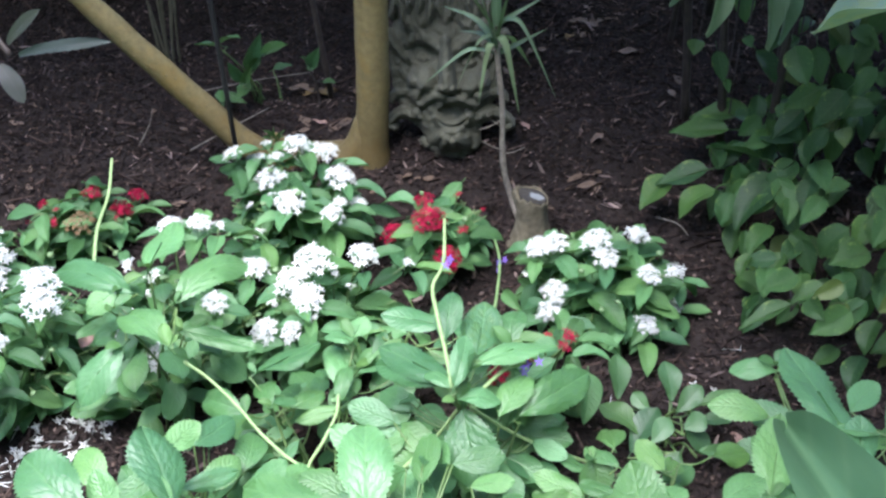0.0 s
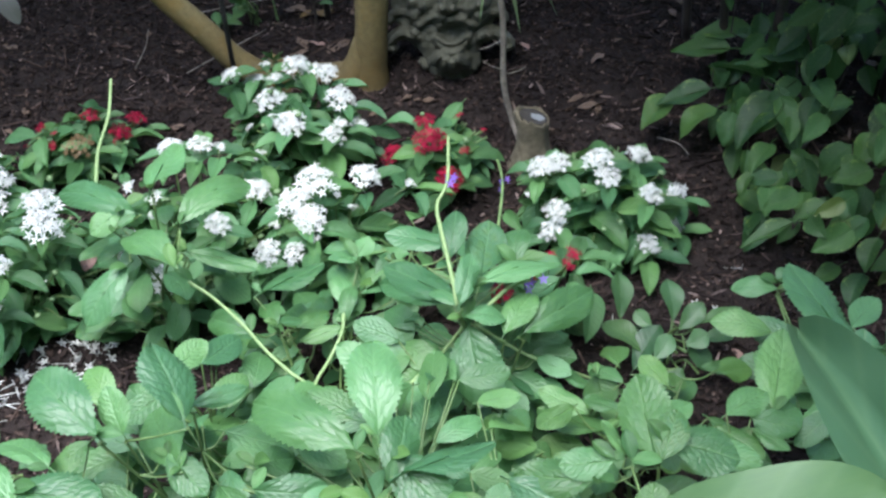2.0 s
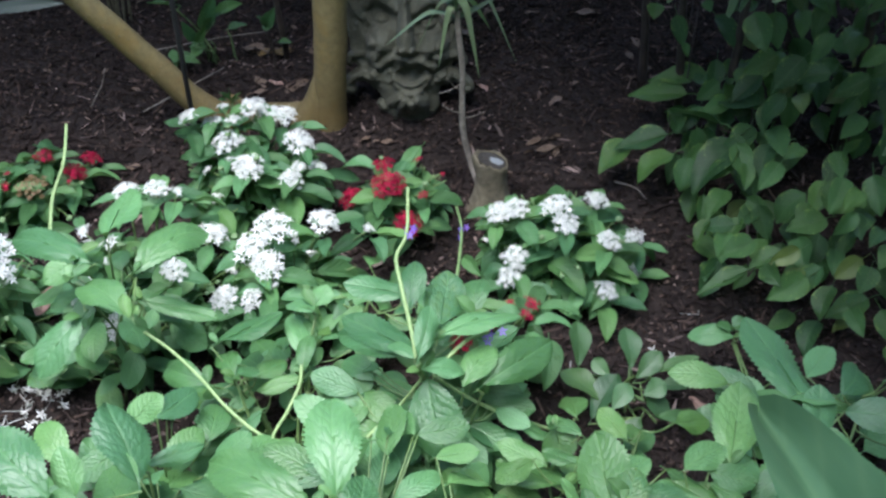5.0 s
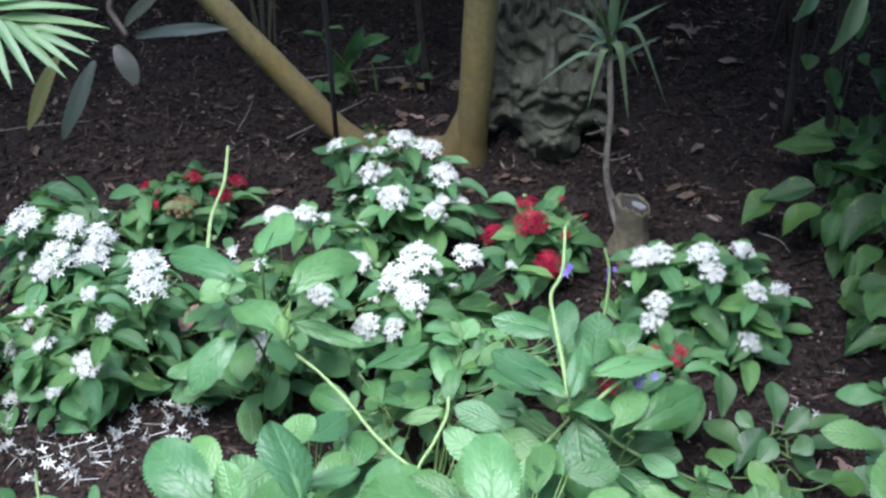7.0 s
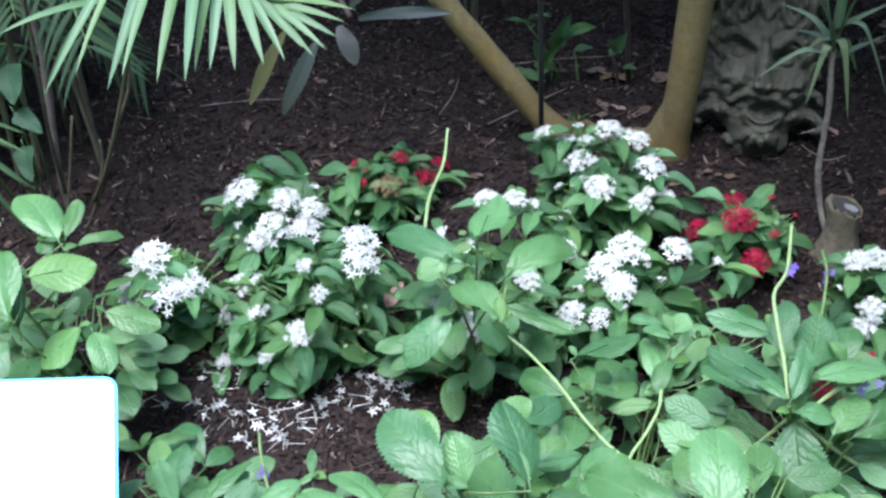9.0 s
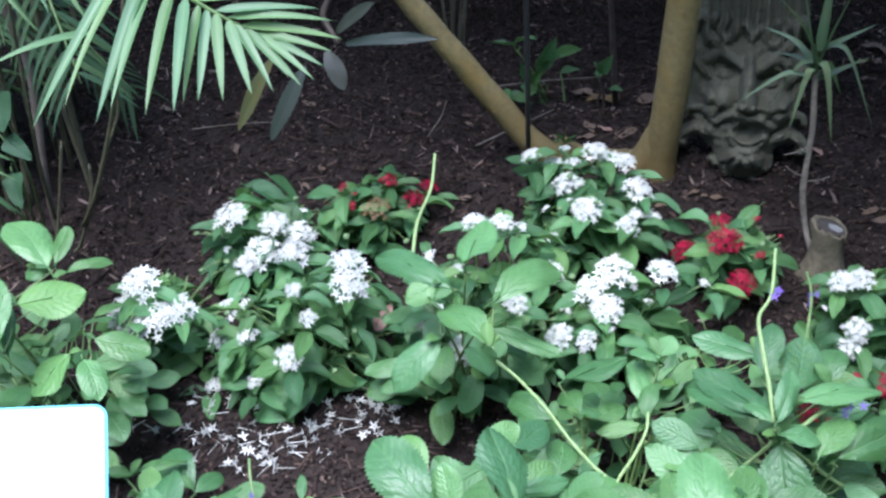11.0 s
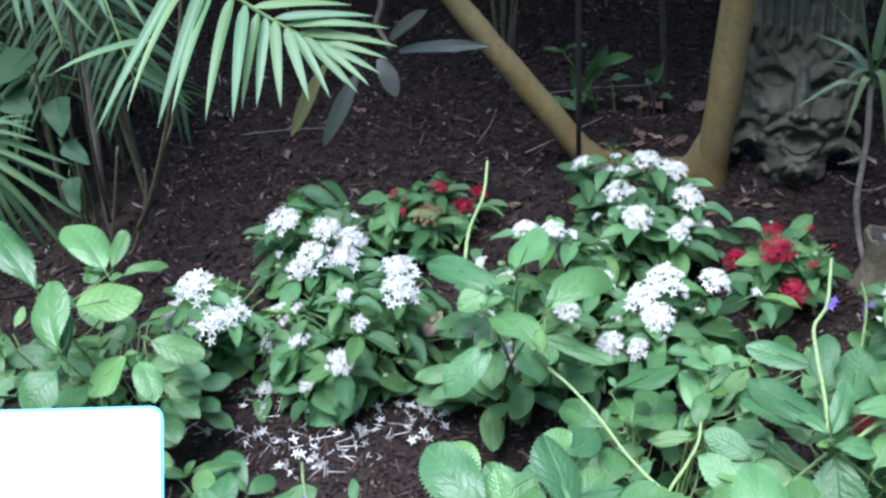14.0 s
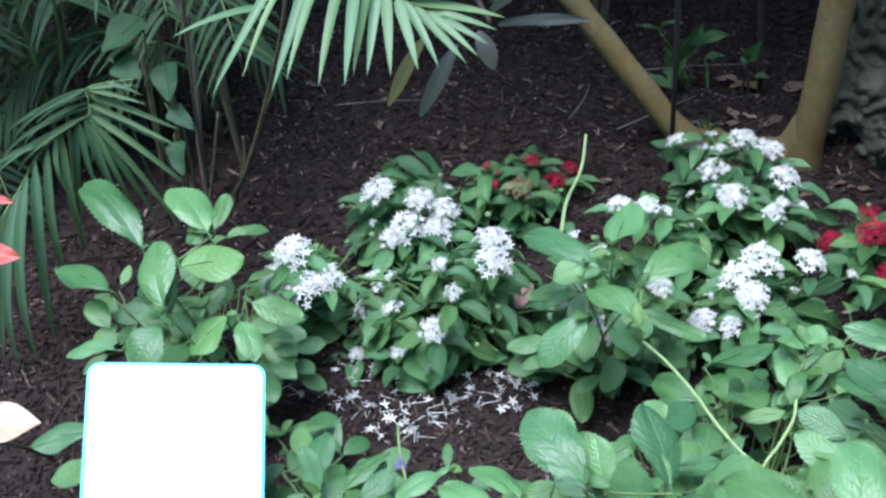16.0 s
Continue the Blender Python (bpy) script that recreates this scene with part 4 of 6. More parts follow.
# ---- the tree, the pole, the mask, the stump ----
def build_tree():
    tree = thing("tree", rest(-0.2, 2.28), "young tree with two smooth olive-brown trunks from one base", "tree")
    o = Vector(tree.location)

    def trunk(points, r0, r1, seed, name, label):
        bm = bmesh.new()
        line = smoothed([Vector(p) - o for p in points], 8)
        tube(bm, line, r0, r1, 18, 0.07, seed)
        return part(name, bm, M_BARK, tree, label)
    trunk([(-0.155, 2.28, -0.06), (-0.152, 2.27, 0.06), (-0.142, 2.26, 0.16), (-0.128, 2.25, 0.32), (-0.118, 2.24, 0.5), (-0.10, 2.22, 0.8), (-0.06, 2.2, 1.2), (-0.02, 2.2, 1.7)], 0.0375, 0.034, 1, "trunk", "upright olive-brown trunk, stained ochre near the soil")
    trunk([(-0.25, 2.29, 0.02), (-0.34, 2.27, 0.085), (-0.395, 2.255, 0.128), (-0.443, 2.25, 0.175), (-0.494, 2.245, 0.246), (-0.546, 2.235, 0.32), (-0.594, 2.22, 0.393), (-0.639, 2.21, 0.461), (-0.684, 2.2, 0.527), (-0.75, 2.18, 0.65), (-0.88, 2.15, 1.0), (-1.0, 2.15, 1.5)], 0.032, 0.02, 2, "trunk", "slanting olive-brown trunk with small knots")
    trunk([(-0.152, 2.277, 0.07), (-0.19, 2.297, 0.085), (-0.25, 2.295, 0.085), (-0.32, 2.275, 0.105), (-0.37, 2.258, 0.14)], 0.034, 0.033, 3, "root_flare", "mossy root flare joining the trunks")
    trunk([(-0.158, 2.282, -0.05), (-0.155, 2.274, 0.04), (-0.15, 2.267, 0.1), (-0.144, 2.261, 0.17)], 0.064, 0.033, 4, "root_flare", "swollen foot of the upright trunk")
    trunk([(-0.235, 2.285, 0.02), (-0.205, 2.275, 0.075), (-0.172, 2.268, 0.125), (-0.15, 2.264, 0.19)], 0.05, 0.028, 5, "root_flare", "buttress on the foot of the upright trunk")
    rng = random.Random(3)
    for p, q in (((-0.02, 2.2, 1.7), (0.3, 2.5, 2.1)), ((-1.0, 2.15, 1.5), (-1.3, 2.4, 2.0)), ((-0.03, 2.2, 1.5), (-0.3, 2.6, 2.0))):
        bm = bmesh.new()
        tube(bm, smoothed([Vector(p) - o, (Vector(p) + Vector(q)) / 2 + Vector((0, 0, 0.1)) - o, Vector(q) - o]), 0.018, 0.006, 7)
        part("limb", bm, M_BARK, tree)
    # small knots up the bark
    bm = bmesh.new()
    bmesh.ops.create_icosphere(bm, subdivisions=1, radius=1.0)
    knot = finish(bm, "bark_knot", M_BARK)
    for k in range(44):
        u = rng.random()
        if k % 2:
            c, r = Vector((-0.15, 2.27, 0.1)).lerp(Vector((-0.118, 2.24, 0.5)), u), 0.036
        else:
            c, r = Vector((-0.443, 2.25, 0.175)).lerp(Vector((-0.66, 2.205, 0.495)), u), 0.029
        a, q = rng.uniform(3.3, 6.1), rng.uniform(0.0015, 0.003)
        part("bark_knot", knot, None, tree, "", Matrix.Translation(c + Vector((math.cos(a), math.sin(a), 0.1)) * r - o) @ Matrix.Diagonal((q, q, q, 1)))
    # Unseen overhead; density set to shade the back of the bed.
    add_shade_crown(tree, (-2.7, -0.1, 1.85, 3.5, 1.4, 1.95), 4100, 7)
    add_shade_crown(tree, (-0.3, 0.2, 1.85, 3.5, 1.4, 1.95), 2250, 8)
    add_shade_crown(tree, (0.2, 1.5, 1.85, 3.5, 1.4, 1.95), 2500, 9)


def add_shade_crown(tree, box, count, seed):
    """Small leaves round the limbs, unseen, added for shade; uneven and with gaps."""
    x0, x1, y0, y1, z0, z1 = box
    rng = random.Random(seed)
    o = Vector(tree.location)
    verts, faces = [], []
    for _ in range(count):
        p = Vector((rng.uniform(x0, x1), rng.uniform(y0, y1), rng.uniform(z0, z1)))
        q = ((2 * p.x - x0 - x1) / (x1 - x0)) ** 2 * 0.8 + ((2 * p.y - y0 - y1) / (y1 - y0)) ** 2 * 0.45 + ((2 * p.z - z0 - z1) / (z1 - z0)) ** 2 * 0.3
        if noise.noise(p * 2.3) < -0.28 or q + 0.5 * noise.noise(p * 3.1) > 1:
            continue
        p += Vector((rng.gauss(0, 0.09), rng.gauss(0, 0.09), 0)) - o
        y = Vector((rng.gauss(0, 1), rng.gauss(0, 1), rng.gauss(-0.3, 0.4))).normalized()
        x = y.orthogonal().normalized()
        l, w = rng.uniform(0.08, 0.14), rng.uniform(0.025, 0.045)
        k = len(verts)
        verts += [p, p + y * l * 0.5 + x * w, p + y * l, p + y * l * 0.5 - x * w]
        faces.append((k, k + 1, k + 2, k + 3))
    me = bpy.data.meshes.new("crown")
    me.from_pydata(verts, [], faces)
    me.uv_layers.new(name="UV")
    me.materials.append(M_THICKET)
    part("crown", me, None, tree, "unseen loose green leaves added for shade")


def build_pole():
    bm = bmesh.new()
    tube(bm, [(0, 0, -0.08), (0, 0, 0.3), (-0.004, 0, 0.9), (-0.01, 0, 1.6)], 0.0055, 0.0055, 8)
    tube(bm, smoothed([(-0.01, 0, 1.58), (-0.01, -0.02, 1.68), (-0.01, -0.09, 1.7), (-0.01, -0.12, 1.64)]), 0.005, 0.004, 6)
    solid("garden_hook", bm, M_BLACK, "thin black metal garden hook pushed into the soil", "garden hook", at=rest(-0.428, 2.15))


def build_mask():
    """A carved stone head: open mouth, heavy brows, moustache, curls and fluted hair; one mesh."""
    def bump(x, z, cx, cz, rx, rz, h, p=0.8):
        d = ((x - cx) / rx) ** 2 + ((z - cz) / rz) ** 2
        return h * (1 - d) ** p if d < 1 else 0.0

    ridges = []

    def ridge(points, r0, r1, h, groove=0.0):
        line = [(q.x, q.y) for q in smoothed([(px, pz, 0) for px, pz in points], 10)]
        ridges.append((line, r0, r1, h, groove, min(q[0] for q in line) - 0.03, max(q[0] for q in line) + 0.03, min(q[1] for q in line) - 0.03, max(q[1] for q in line) + 0.03))
    for s, c, dz in ((-1, 0.004, 0.0), (1, 0.006, -0.008)):
        def side(*pts):
            return [(c + s * px, pz + dz) for px, pz in pts]
        ridge(side((0.014, 0.262), (0.036, 0.276), (0.062, 0.282), (0.088, 0.264)), 0.014, 0.01, 0.034)
        ridge(side((0.004, 0.172), (0.03, 0.173), (0.058, 0.156), (0.072, 0.162), (0.07, 0.174)), 0.013, 0.009, 0.03, 0.006)
        ridge(side((0.078, 0.13), (0.098, 0.137), (0.122, 0.126), (0.136, 0.108), (0.124, 0.1)), 0.019, 0.011, 0.05, 0.01)
        ridge(side((0.07, 0.172), (0.096, 0.182), (0.12, 0.178), (0.126, 0.165)), 0.015, 0.01, 0.042, 0.008)
        ridge(side((0.082, 0.2), (0.098, 0.217), (0.104, 0.235)), 0.015, 0.011, 0.036, 0.008)
        ridge(side((0.09, 0.245), (0.108, 0.262), (0.128, 0.285)), 0.016, 0.014, 0.05, 0.01)
        ridge(side((0.062, 0.292), (0.084, 0.302), (0.092, 0.322), (0.078, 0.336)), 0.013, 0.011, 0.04, 0.008)
        ridge(side((0.03, 0.318), (0.052, 0.302), (0.062, 0.318), (0.05, 0.338)), 0.012, 0.009, 0.036, 0.008)
        ridge(side((0.0, 0.315), (0.018, 0.328), (0.034, 0.322)), 0.011, 0.009, 0.032, 0.006)
        ridge(side((0.086, 0.33), (0.108, 0.34), (0.118, 0.32)), 0.014, 0.01, 0.04, 0.008)
        ridge(side((0.02, 0.085), (0.036, 0.066), (0.052, 0.058), (0.06, 0.068)), 0.014, 0.01, 0.036, 0.008)
        ridge(side((0.006, 0.075), (0.016, 0.05), (0.03, 0.034)), 0.014, 0.009, 0.034, 0.008)
    ridge([(-0.024, 0.124), (-0.012, 0.104), (0.013, 0.094), (0.038, 0.104), (0.05, 0.122)], 0.008, 0.008, 0.022)
    ridge([(-0.014, 0.122), (0.0, 0.112), (0.013, 0.109), (0.027, 0.112), (0.041, 0.122)], 0.006, 0.006, 0.03)
    ridge([(0.004, 0.268), (0.005, 0.235), (0.006, 0.194)], 0.013, 0.021, 0.07)

    def relief(x, z):
        face = bump(x, z, 0.008, 0.195, 0.092, 0.155, 0.075, 0.5)
        h = max(face, bump(x, z, 0.004, 0.37, 0.122, 0.17, 0.06, 0.5) * (0.66 + 0.34 * abs(math.sin((x - 0.004) * (150 - 90 * (z - 0.3))))))
        h += bump(x, z, -0.012, 0.188, 0.011, 0.009, 0.016) + bump(x, z, 0.024, 0.186, 0.011, 0.009, 0.016)
        for cx, cz in ((-0.047, 0.246), (0.055, 0.233)):
            h -= bump(x, z, cx, cz + 0.003, 0.031, 0.018, 0.036)
            h += bump(x, z, cx, cz - 0.001, 0.017, 0.0095, 0.026, 0.6) - bump(x, z, cx, cz, 0.005, 0.004, 0.006)
        for cx, cz in ((-0.05, 0.203), (0.064, 0.192)):
            h += bump(x, z, cx, cz, 0.036, 0.03, 0.036, 1.0)
        h -= bump(x, z, 0.013, 0.134, 0.032, 0.02, 0.024, 0.5)
        h += bump(x, z, 0.008, 0.285, 0.03, 0.02, 0.01, 1.0) + bump(x, z, 0.014, 0.072, 0.045, 0.034, 0.04, 0.7)
        best = 0.0
        for line, r0, r1, up, groove, x0, x1, z0, z1 in ridges:
            if not (x0 < x < x1 and z0 < z < z1):
                continue
            n = len(line)
            for k, (px, pz) in enumerate(line):
                r = r0 + (r1 - r0) * k / n
                d = ((x - px) ** 2 + (z - pz) ** 2) / (r * r)
                if d < 1:
                    q = 0.8 * up * (1 - d) ** 0.5 - groove * (0.5 + 0.5 * math.cos(9.5 * math.sqrt(d)))
                    best = max(best, q)
        h = max(h, 0.0) + best * (0.85 if h > 0.02 else 1.0)
        h = max(h, bump(x, z, 0.0, 0.24, 0.126, 0.17, 0.03, 0.4))
        h = max(h, bump(x, z, 0.012, 0.072, 0.066, 0.05, 0.055, 0.6) * (0.8 + 0.2 * abs(math.sin(x * 90 + z * 30))))
        return h + 0.006 * noise.noise((x * 60, z * 60, 1)) + 0.003 * noise.noise((x * 190, z * 190, 4))

    bm = bmesh.new()
    step_size = 0.0025
    nx, nz = 124, 222
    grid = {}
    for j in range(nz + 1):
        for i in range(nx + 1):
            x, z = -0.155 + i * step_size, 0.01 + j * step_size
            h = relief(x, z if z < 0.19 else 0.19 + (z - 0.19) / 1.3)
            if h > 0.005:
                grid[i, j] = bm.verts.new((x, -0.01 - h, 0.97 * z - 0.0107))
    for j in range(nz):
        for i in range(nx):
            q = [grid.get(k) for k in ((i, j), (i + 1, j), (i + 1, j + 1), (i, j + 1))]
            if all(q):
                bm.faces.new(q)
    bmesh.ops.delete(bm, geom=[v for v in bm.verts if not v.link_faces], context="VERTS")
    bmesh.ops.smooth_vert(bm, verts=bm.verts, factor=0.15, use_axis_x=True, use_axis_y=True, use_axis_z=True)
    made = bmesh.ops.extrude_edge_only(bm, edges=[e for e in bm.edges if e.is_boundary])
    for g in made["geom"]:
        if isinstance(g, bmesh.types.BMVert):
            g.co.y = 0.05
    ob = solid("stone_mask", bm, M_STONE, "weathered carved stone mask with open mouth, leaning on the mulch", "garden ornament")
    ob.matrix_basis = pose(0.025, 2.265, 0.064, -25, 0, -3)


def build_stump():
    """A short cut stem: flared foot, a lug on one side, a ragged rim round a wet hollow."""
    stump = thing("tree_stump", rest(0.188, 1.975), "small pale cut tree stump with water in its hollow top", "stump")
    bm = bmesh.new()
    sides, rings = 28, []
    prof = [(-0.04, 0.062), (-0.01, 0.057), (0.012, 0.048), (0.035, 0.0405), (0.06, 0.036), (0.085, 0.0345), (0.105, 0.036), (0.115, 0.0365), (0.119, 0.0355), (0.118, 0.034), (0.11, 0.033), (0.1, 0.032)]
    for n, (z, r) in enumerate(prof):
        ring = []
        for k in range(sides):
            a = 2 * math.pi * k / sides
            foot = max(0.0, 0.05 - z) / 0.09
            q = 0.88 * r * (1 + 0.16 * noise.noise((math.cos(a) * 1.6, math.sin(a) * 1.6, z * 9)) + 0.1 * math.sin(a * 4 + 0.6) * foot + 0.28 * max(0, math.cos(a - 3.5)) ** 3 * foot)
            lift = 0.0
            if z > 0.09:
                lift = 0.012 * max(0, math.cos(a - 3.0)) ** 2 - 0.012 * max(0, math.cos(a + 0.3)) + 0.012 * noise.noise((math.cos(a) * 3, math.sin(a) * 3, 4.0))
                if 4 < n < 9:
                    q += 0.007 * max(0, math.cos(a - 3.1)) ** 4
            ring.append(bm.verts.new((math.cos(a) * q * 1.04, math.sin(a) * q, z + lift)))
        rings.append(ring)
    for a, b in zip(rings, rings[1:]):
        for k in range(sides):
            bm.faces.new((a[k], a[(k + 1) % sides], b[(k + 1) % sides], b[k]))
    bm.faces.new(rings[-1])
    part("wood", bm, M_STUMP, stump, "pale mossy weathered wood")
    # Dark disc just under the rim, in place of a deep cavity.
    bm = bmesh.new()
    bmesh.ops.create_circle(bm, cap_ends=True, segments=24, radius=0.0298, matrix=Matrix.Translation((0.0, 0, 0.1155)) @ Matrix.Rotation(0.3, 4, "Y"))
    part("hollow", bm, M_HOLLOW, stump, "dark disc closing the hollow")
    bm = bmesh.new()
    ring = []
    for k in range(18):
        a = 2 * math.pi * k / 18
        q = 0.0145 * (1 + 0.5 * noise.noise((math.cos(a) * 2.2, math.sin(a) * 2.2, 7.0)))
        ring.append(bm.verts.new((0.009 + math.cos(a) * q * 0.95, -0.002 + math.sin(a) * q * 0.85, 0.1142 - 0.31 * math.cos(a) * q * 0.95)))
    bm.faces.new(ring)
    part("water", bm, M_WATER, stump, "still water, pale sky reflection put into its colour")


def build_dracaena():
    d = thing("dracaena", rest(0.15, 2.03), "small dracaena with a thin grey cane and striped strap leaves", "plant")
    o = Vector(d.location)
    bm = bmesh.new()
    tube(bm, smoothed([Vector(p) - o for p in ((0.165, 2.0, 0.06), (0.149, 2.03, 0.11), (0.133, 2.03, 0.2), (0.134, 2.03, 0.33), (0.127, 2.03, 0.42), (0.126, 2.03, 0.455))]), 0.0062, 0.0056, 9, 0.3)
    part("cane", bm, M_GREYSTEM, d, "thin ringed grey cane")
    top = Vector((0.126, 2.03, 0.46))
    rng = random.Random(12)
    tips = DRACAENA_TIPS
    for n, (x, y, z, rise) in enumerate(tips):
        bm = bmesh.new()
        tip = Vector((x, y, z))
        b = top + Vector((0, 0, 0.02 * (n % 4) - 0.02))
        mid = (b + tip) / 2 + Vector((0, 0, rise))
        line = smoothed([b, b.lerp(mid, 0.55) + Vector((0, 0, rise * 0.35)), mid, tip], 5)
        strap(bm, [p - o for p in line], 0.0098)
        part("leaf", bm, M_STRAP, d)
    for p, q in (((0.133, 2.03, 0.23), (0.09, 2.0, 0.27)), ((0.135, 2.03, 0.28), (0.1, 2.0, 0.33)), ((0.133, 2.03, 0.22), (0.175, 2.0, 0.25)), ((0.133, 2.03, 0.3), (0.085, 2.01, 0.29))):
        bm = bmesh.new()
        tube(bm, smoothed([Vector(p) - o, (Vector(p) + Vector(q)) / 2 - o + Vector((0, 0, -0.004)), Vector(q) - o], 3), 0.0013, 0.0008, 5)
        part("twig", bm, M_GREYSTEM, d, "short dry grey twig")


def strap(bm, line, width):
    """A long narrow leaf along a line, folded at its midrib."""
    uv = bm.loops.layers.uv.verify()
    n = len(line)
    rows = []
    for i, p in enumerate(line):
        d = (line[min(i + 1, n - 1)] - line[max(i - 1, 0)]).normalized()
        side = d.cross(Vector((0, 0, 1)))
        side = side.normalized() if side.length > 0.05 else Vector((1, 0, 0))
        up = side.cross(d)
        u = i / (n - 1)
        w = width * min(1, 0.5 + u * 4) * max(0.03, 1 - u ** 3)
        rows.append([bm.verts.new(p - side * w + up * w * 0.3), bm.verts.new(p), bm.verts.new(p + side * w + up * w * 0.3)])
    for i, (a, b) in enumerate(zip(rows, rows[1:])):
        for j in range(2):
            f = bm.faces.new((a[j], a[j + 1], b[j + 1], b[j]))
            for l, (s, t) in zip(f.loops, ((j, i), (j + 1, i), (j + 1, i + 1), (j, i + 1))):
                l[uv].uv = (s / 2, t / (n - 1))


DRACAENA_TIPS = [(-0.014, 2.000, 0.406, 0.03), (0.086, 2.000, 0.354, 0.04), (0.163, 1.980, 0.337, 0.04), (0.234, 1.980, 0.367, 0.06), (0.115, 2.030, 0.536, 0.00), (0.055, 2.100, 0.464, 0.01), (0.043, 2.030, 0.372, 0.03), (0.226, 2.050, 0.549, 0.00), (0.230, 2.100, 0.457, 0.00), (0.025, 2.100, 0.518, 0.02), (0.207, 2.200, 0.327, 0.02), (0.127, 2.000, 0.704, 0.00), (0.071, 2.020, 0.676, 0.00), (0.179, 2.000, 0.672, 0.01), (0.009, 1.980, 0.651, 0.02)]
M_STUMP = stem_material("weathered_stump_wood", (0.045, 0.04, 0.024), (0.13, 0.115, 0.075), 60, 0.9, 1.0)
M_HOLLOW = stem_material("dark_hollow_wood", (0.008, 0.007, 0.005), (0.03, 0.026, 0.018), 120, 0.8, 0.8)
# Grey base colour stands in for the pale sky's reflection.
water = Nodes("sky_pale_water")
water.set(Base_Color=(0.16, 0.17, 0.165), Roughness=0.12)
M_WATER = water.m
build_tree()
build_pole()
build_mask()
build_stump()
build_dracaena()


# ---- pentas ----
def add_stem(plant, points, r0, r1, material, name, label="", sides=7, steps=6):
    """One stem of a plant along the points."""
    o = Vector(plant.location)
    bm = bmesh.new()
    tube(bm, [p - o for p in smoothed(points, steps)], r0, r1, sides, 0.25)
    return part(name, bm, material, plant, label)


def floret(bm, m, size, rng, tube_length=0.0):
    """A five-pointed starry flower, with its thin tube below where asked."""
    spin = rng.random() * 6.28
    c = bm.verts.new(m @ Vector((0, 0, -0.08 * size)))
    ring = []
    for k in range(5):
        a = spin + k * 1.2566
        up = rng.uniform(-0.12, 0.22) * size
        ring.append((bm.verts.new(m @ Vector((math.cos(a - 0.44) * size * 0.42, math.sin(a - 0.44) * size * 0.42, 0))),
                     bm.verts.new(m @ Vector((math.cos(a) * size, math.sin(a) * size, up))),
                     bm.verts.new(m @ Vector((math.cos(a + 0.44) * size * 0.42, math.sin(a + 0.44) * size * 0.42, 0)))))
    for l, t, r in ring:
        bm.faces.new((c, l, t))
        bm.faces.new((c, t, r))
    if tube_length:
        w = size * 0.05
        a = [bm.verts.new(m @ Vector((math.cos(q) * w * 1.6, math.sin(q) * w * 1.6, -0.05 * size))) for q in (0, 2.1, 4.2)]
        b = [bm.verts.new(m @ Vector((math.cos(q) * w, math.sin(q) * w, -tube_length))) for q in (0, 2.1, 4.2)]
        for k in range(3):
            bm.faces.new((a[k], a[(k + 1) % 3], b[(k + 1) % 3], b[k]))


def head_mesh(name, material, count, size, seed, dome=0.34, joined=False):
    """A domed head of starry flowers, 1 across."""
    rng = random.Random(seed)
    bm = bmesh.new()
    for i in range(count):
        r = 0.42 * math.sqrt((i + 0.5) / count) * rng.uniform(0.9, 1.1)
        a = i * 2.39996 + rng.uniform(-0.25, 0.25)
        p = Vector((math.cos(a) * r, math.sin(a) * r, dome * (1 - (r / 0.5) ** 2) + rng.uniform(-0.05, 0.05)))
        n = Vector((p.x * 1.6 + rng.gauss(0, 0.18), p.y * 1.6 + rng.gauss(0, 0.18), 0.75))
        floret(bm, Matrix.Translation(p) @ n.to_track_quat("Z", "Y").to_matrix().to_4x4(), size * rng.uniform(0.85, 1.15), rng, 0.4)
    if joined:
        hub = bm.verts.new((0, 0, -0.3))
        bm.verts.ensure_lookup_table()
        for i in range(count):
            a, b = bm.verts[i * 22 + 19], bm.verts[i * 22 + 20]
            bm.faces.new((a, b, hub))
            bm.faces.new((bm.verts[i * 22], bm.verts[i * 22 + 16], bm.verts[i * 22 + 17]))
    return finish(bm, name, material, False)


WHITE_HEADS = {"full": [head_mesh("flower_head", M_WHITE, 31, 0.145, s, 0.24) for s in (1, 2, 3)], "half": [head_mesh("flower_head", M_WHITE, 15, 0.2, s, 0.16) for s in (4, 5)], "few": [head_mesh("flower_head", M_WHITE, 6, 0.28, s, 0.1) for s in (6, 7)]}
RED_HEADS = {"full": [head_mesh("flower_head", M_RED, 40, 0.125, s) for s in (11, 12)], "half": [head_mesh("flower_head", M_RED, 22, 0.15, s, 0.2) for s in (14, 15)], "few": [head_mesh("flower_head", M_RED, 7, 0.26, s, 0.1) for s in (16, 17)]}


def bud_mesh(name, material, knobs):
    """A tight knobbly cluster of green buds, grown into one."""
    bm = bmesh.new()
    bmesh.ops.create_icosphere(bm, subdivisions=3, radius=0.5)
    for v in bm.verts:
        n = v.co.normalized()
        v.co = Vector((n.x * 0.5, n.y * 0.5, n.z * 0.32)) * (0.75 + 0.5 * abs(noise.noise(n * knobs)))
    return finish(bm, name, material)


BUD_HEAD = bud_mesh("flower_bud", M_BUD, 4.5)
SPENT_HEAD = head_mesh("spent_head", M_SPENT, 26, 0.1, 21, 0.2, True)


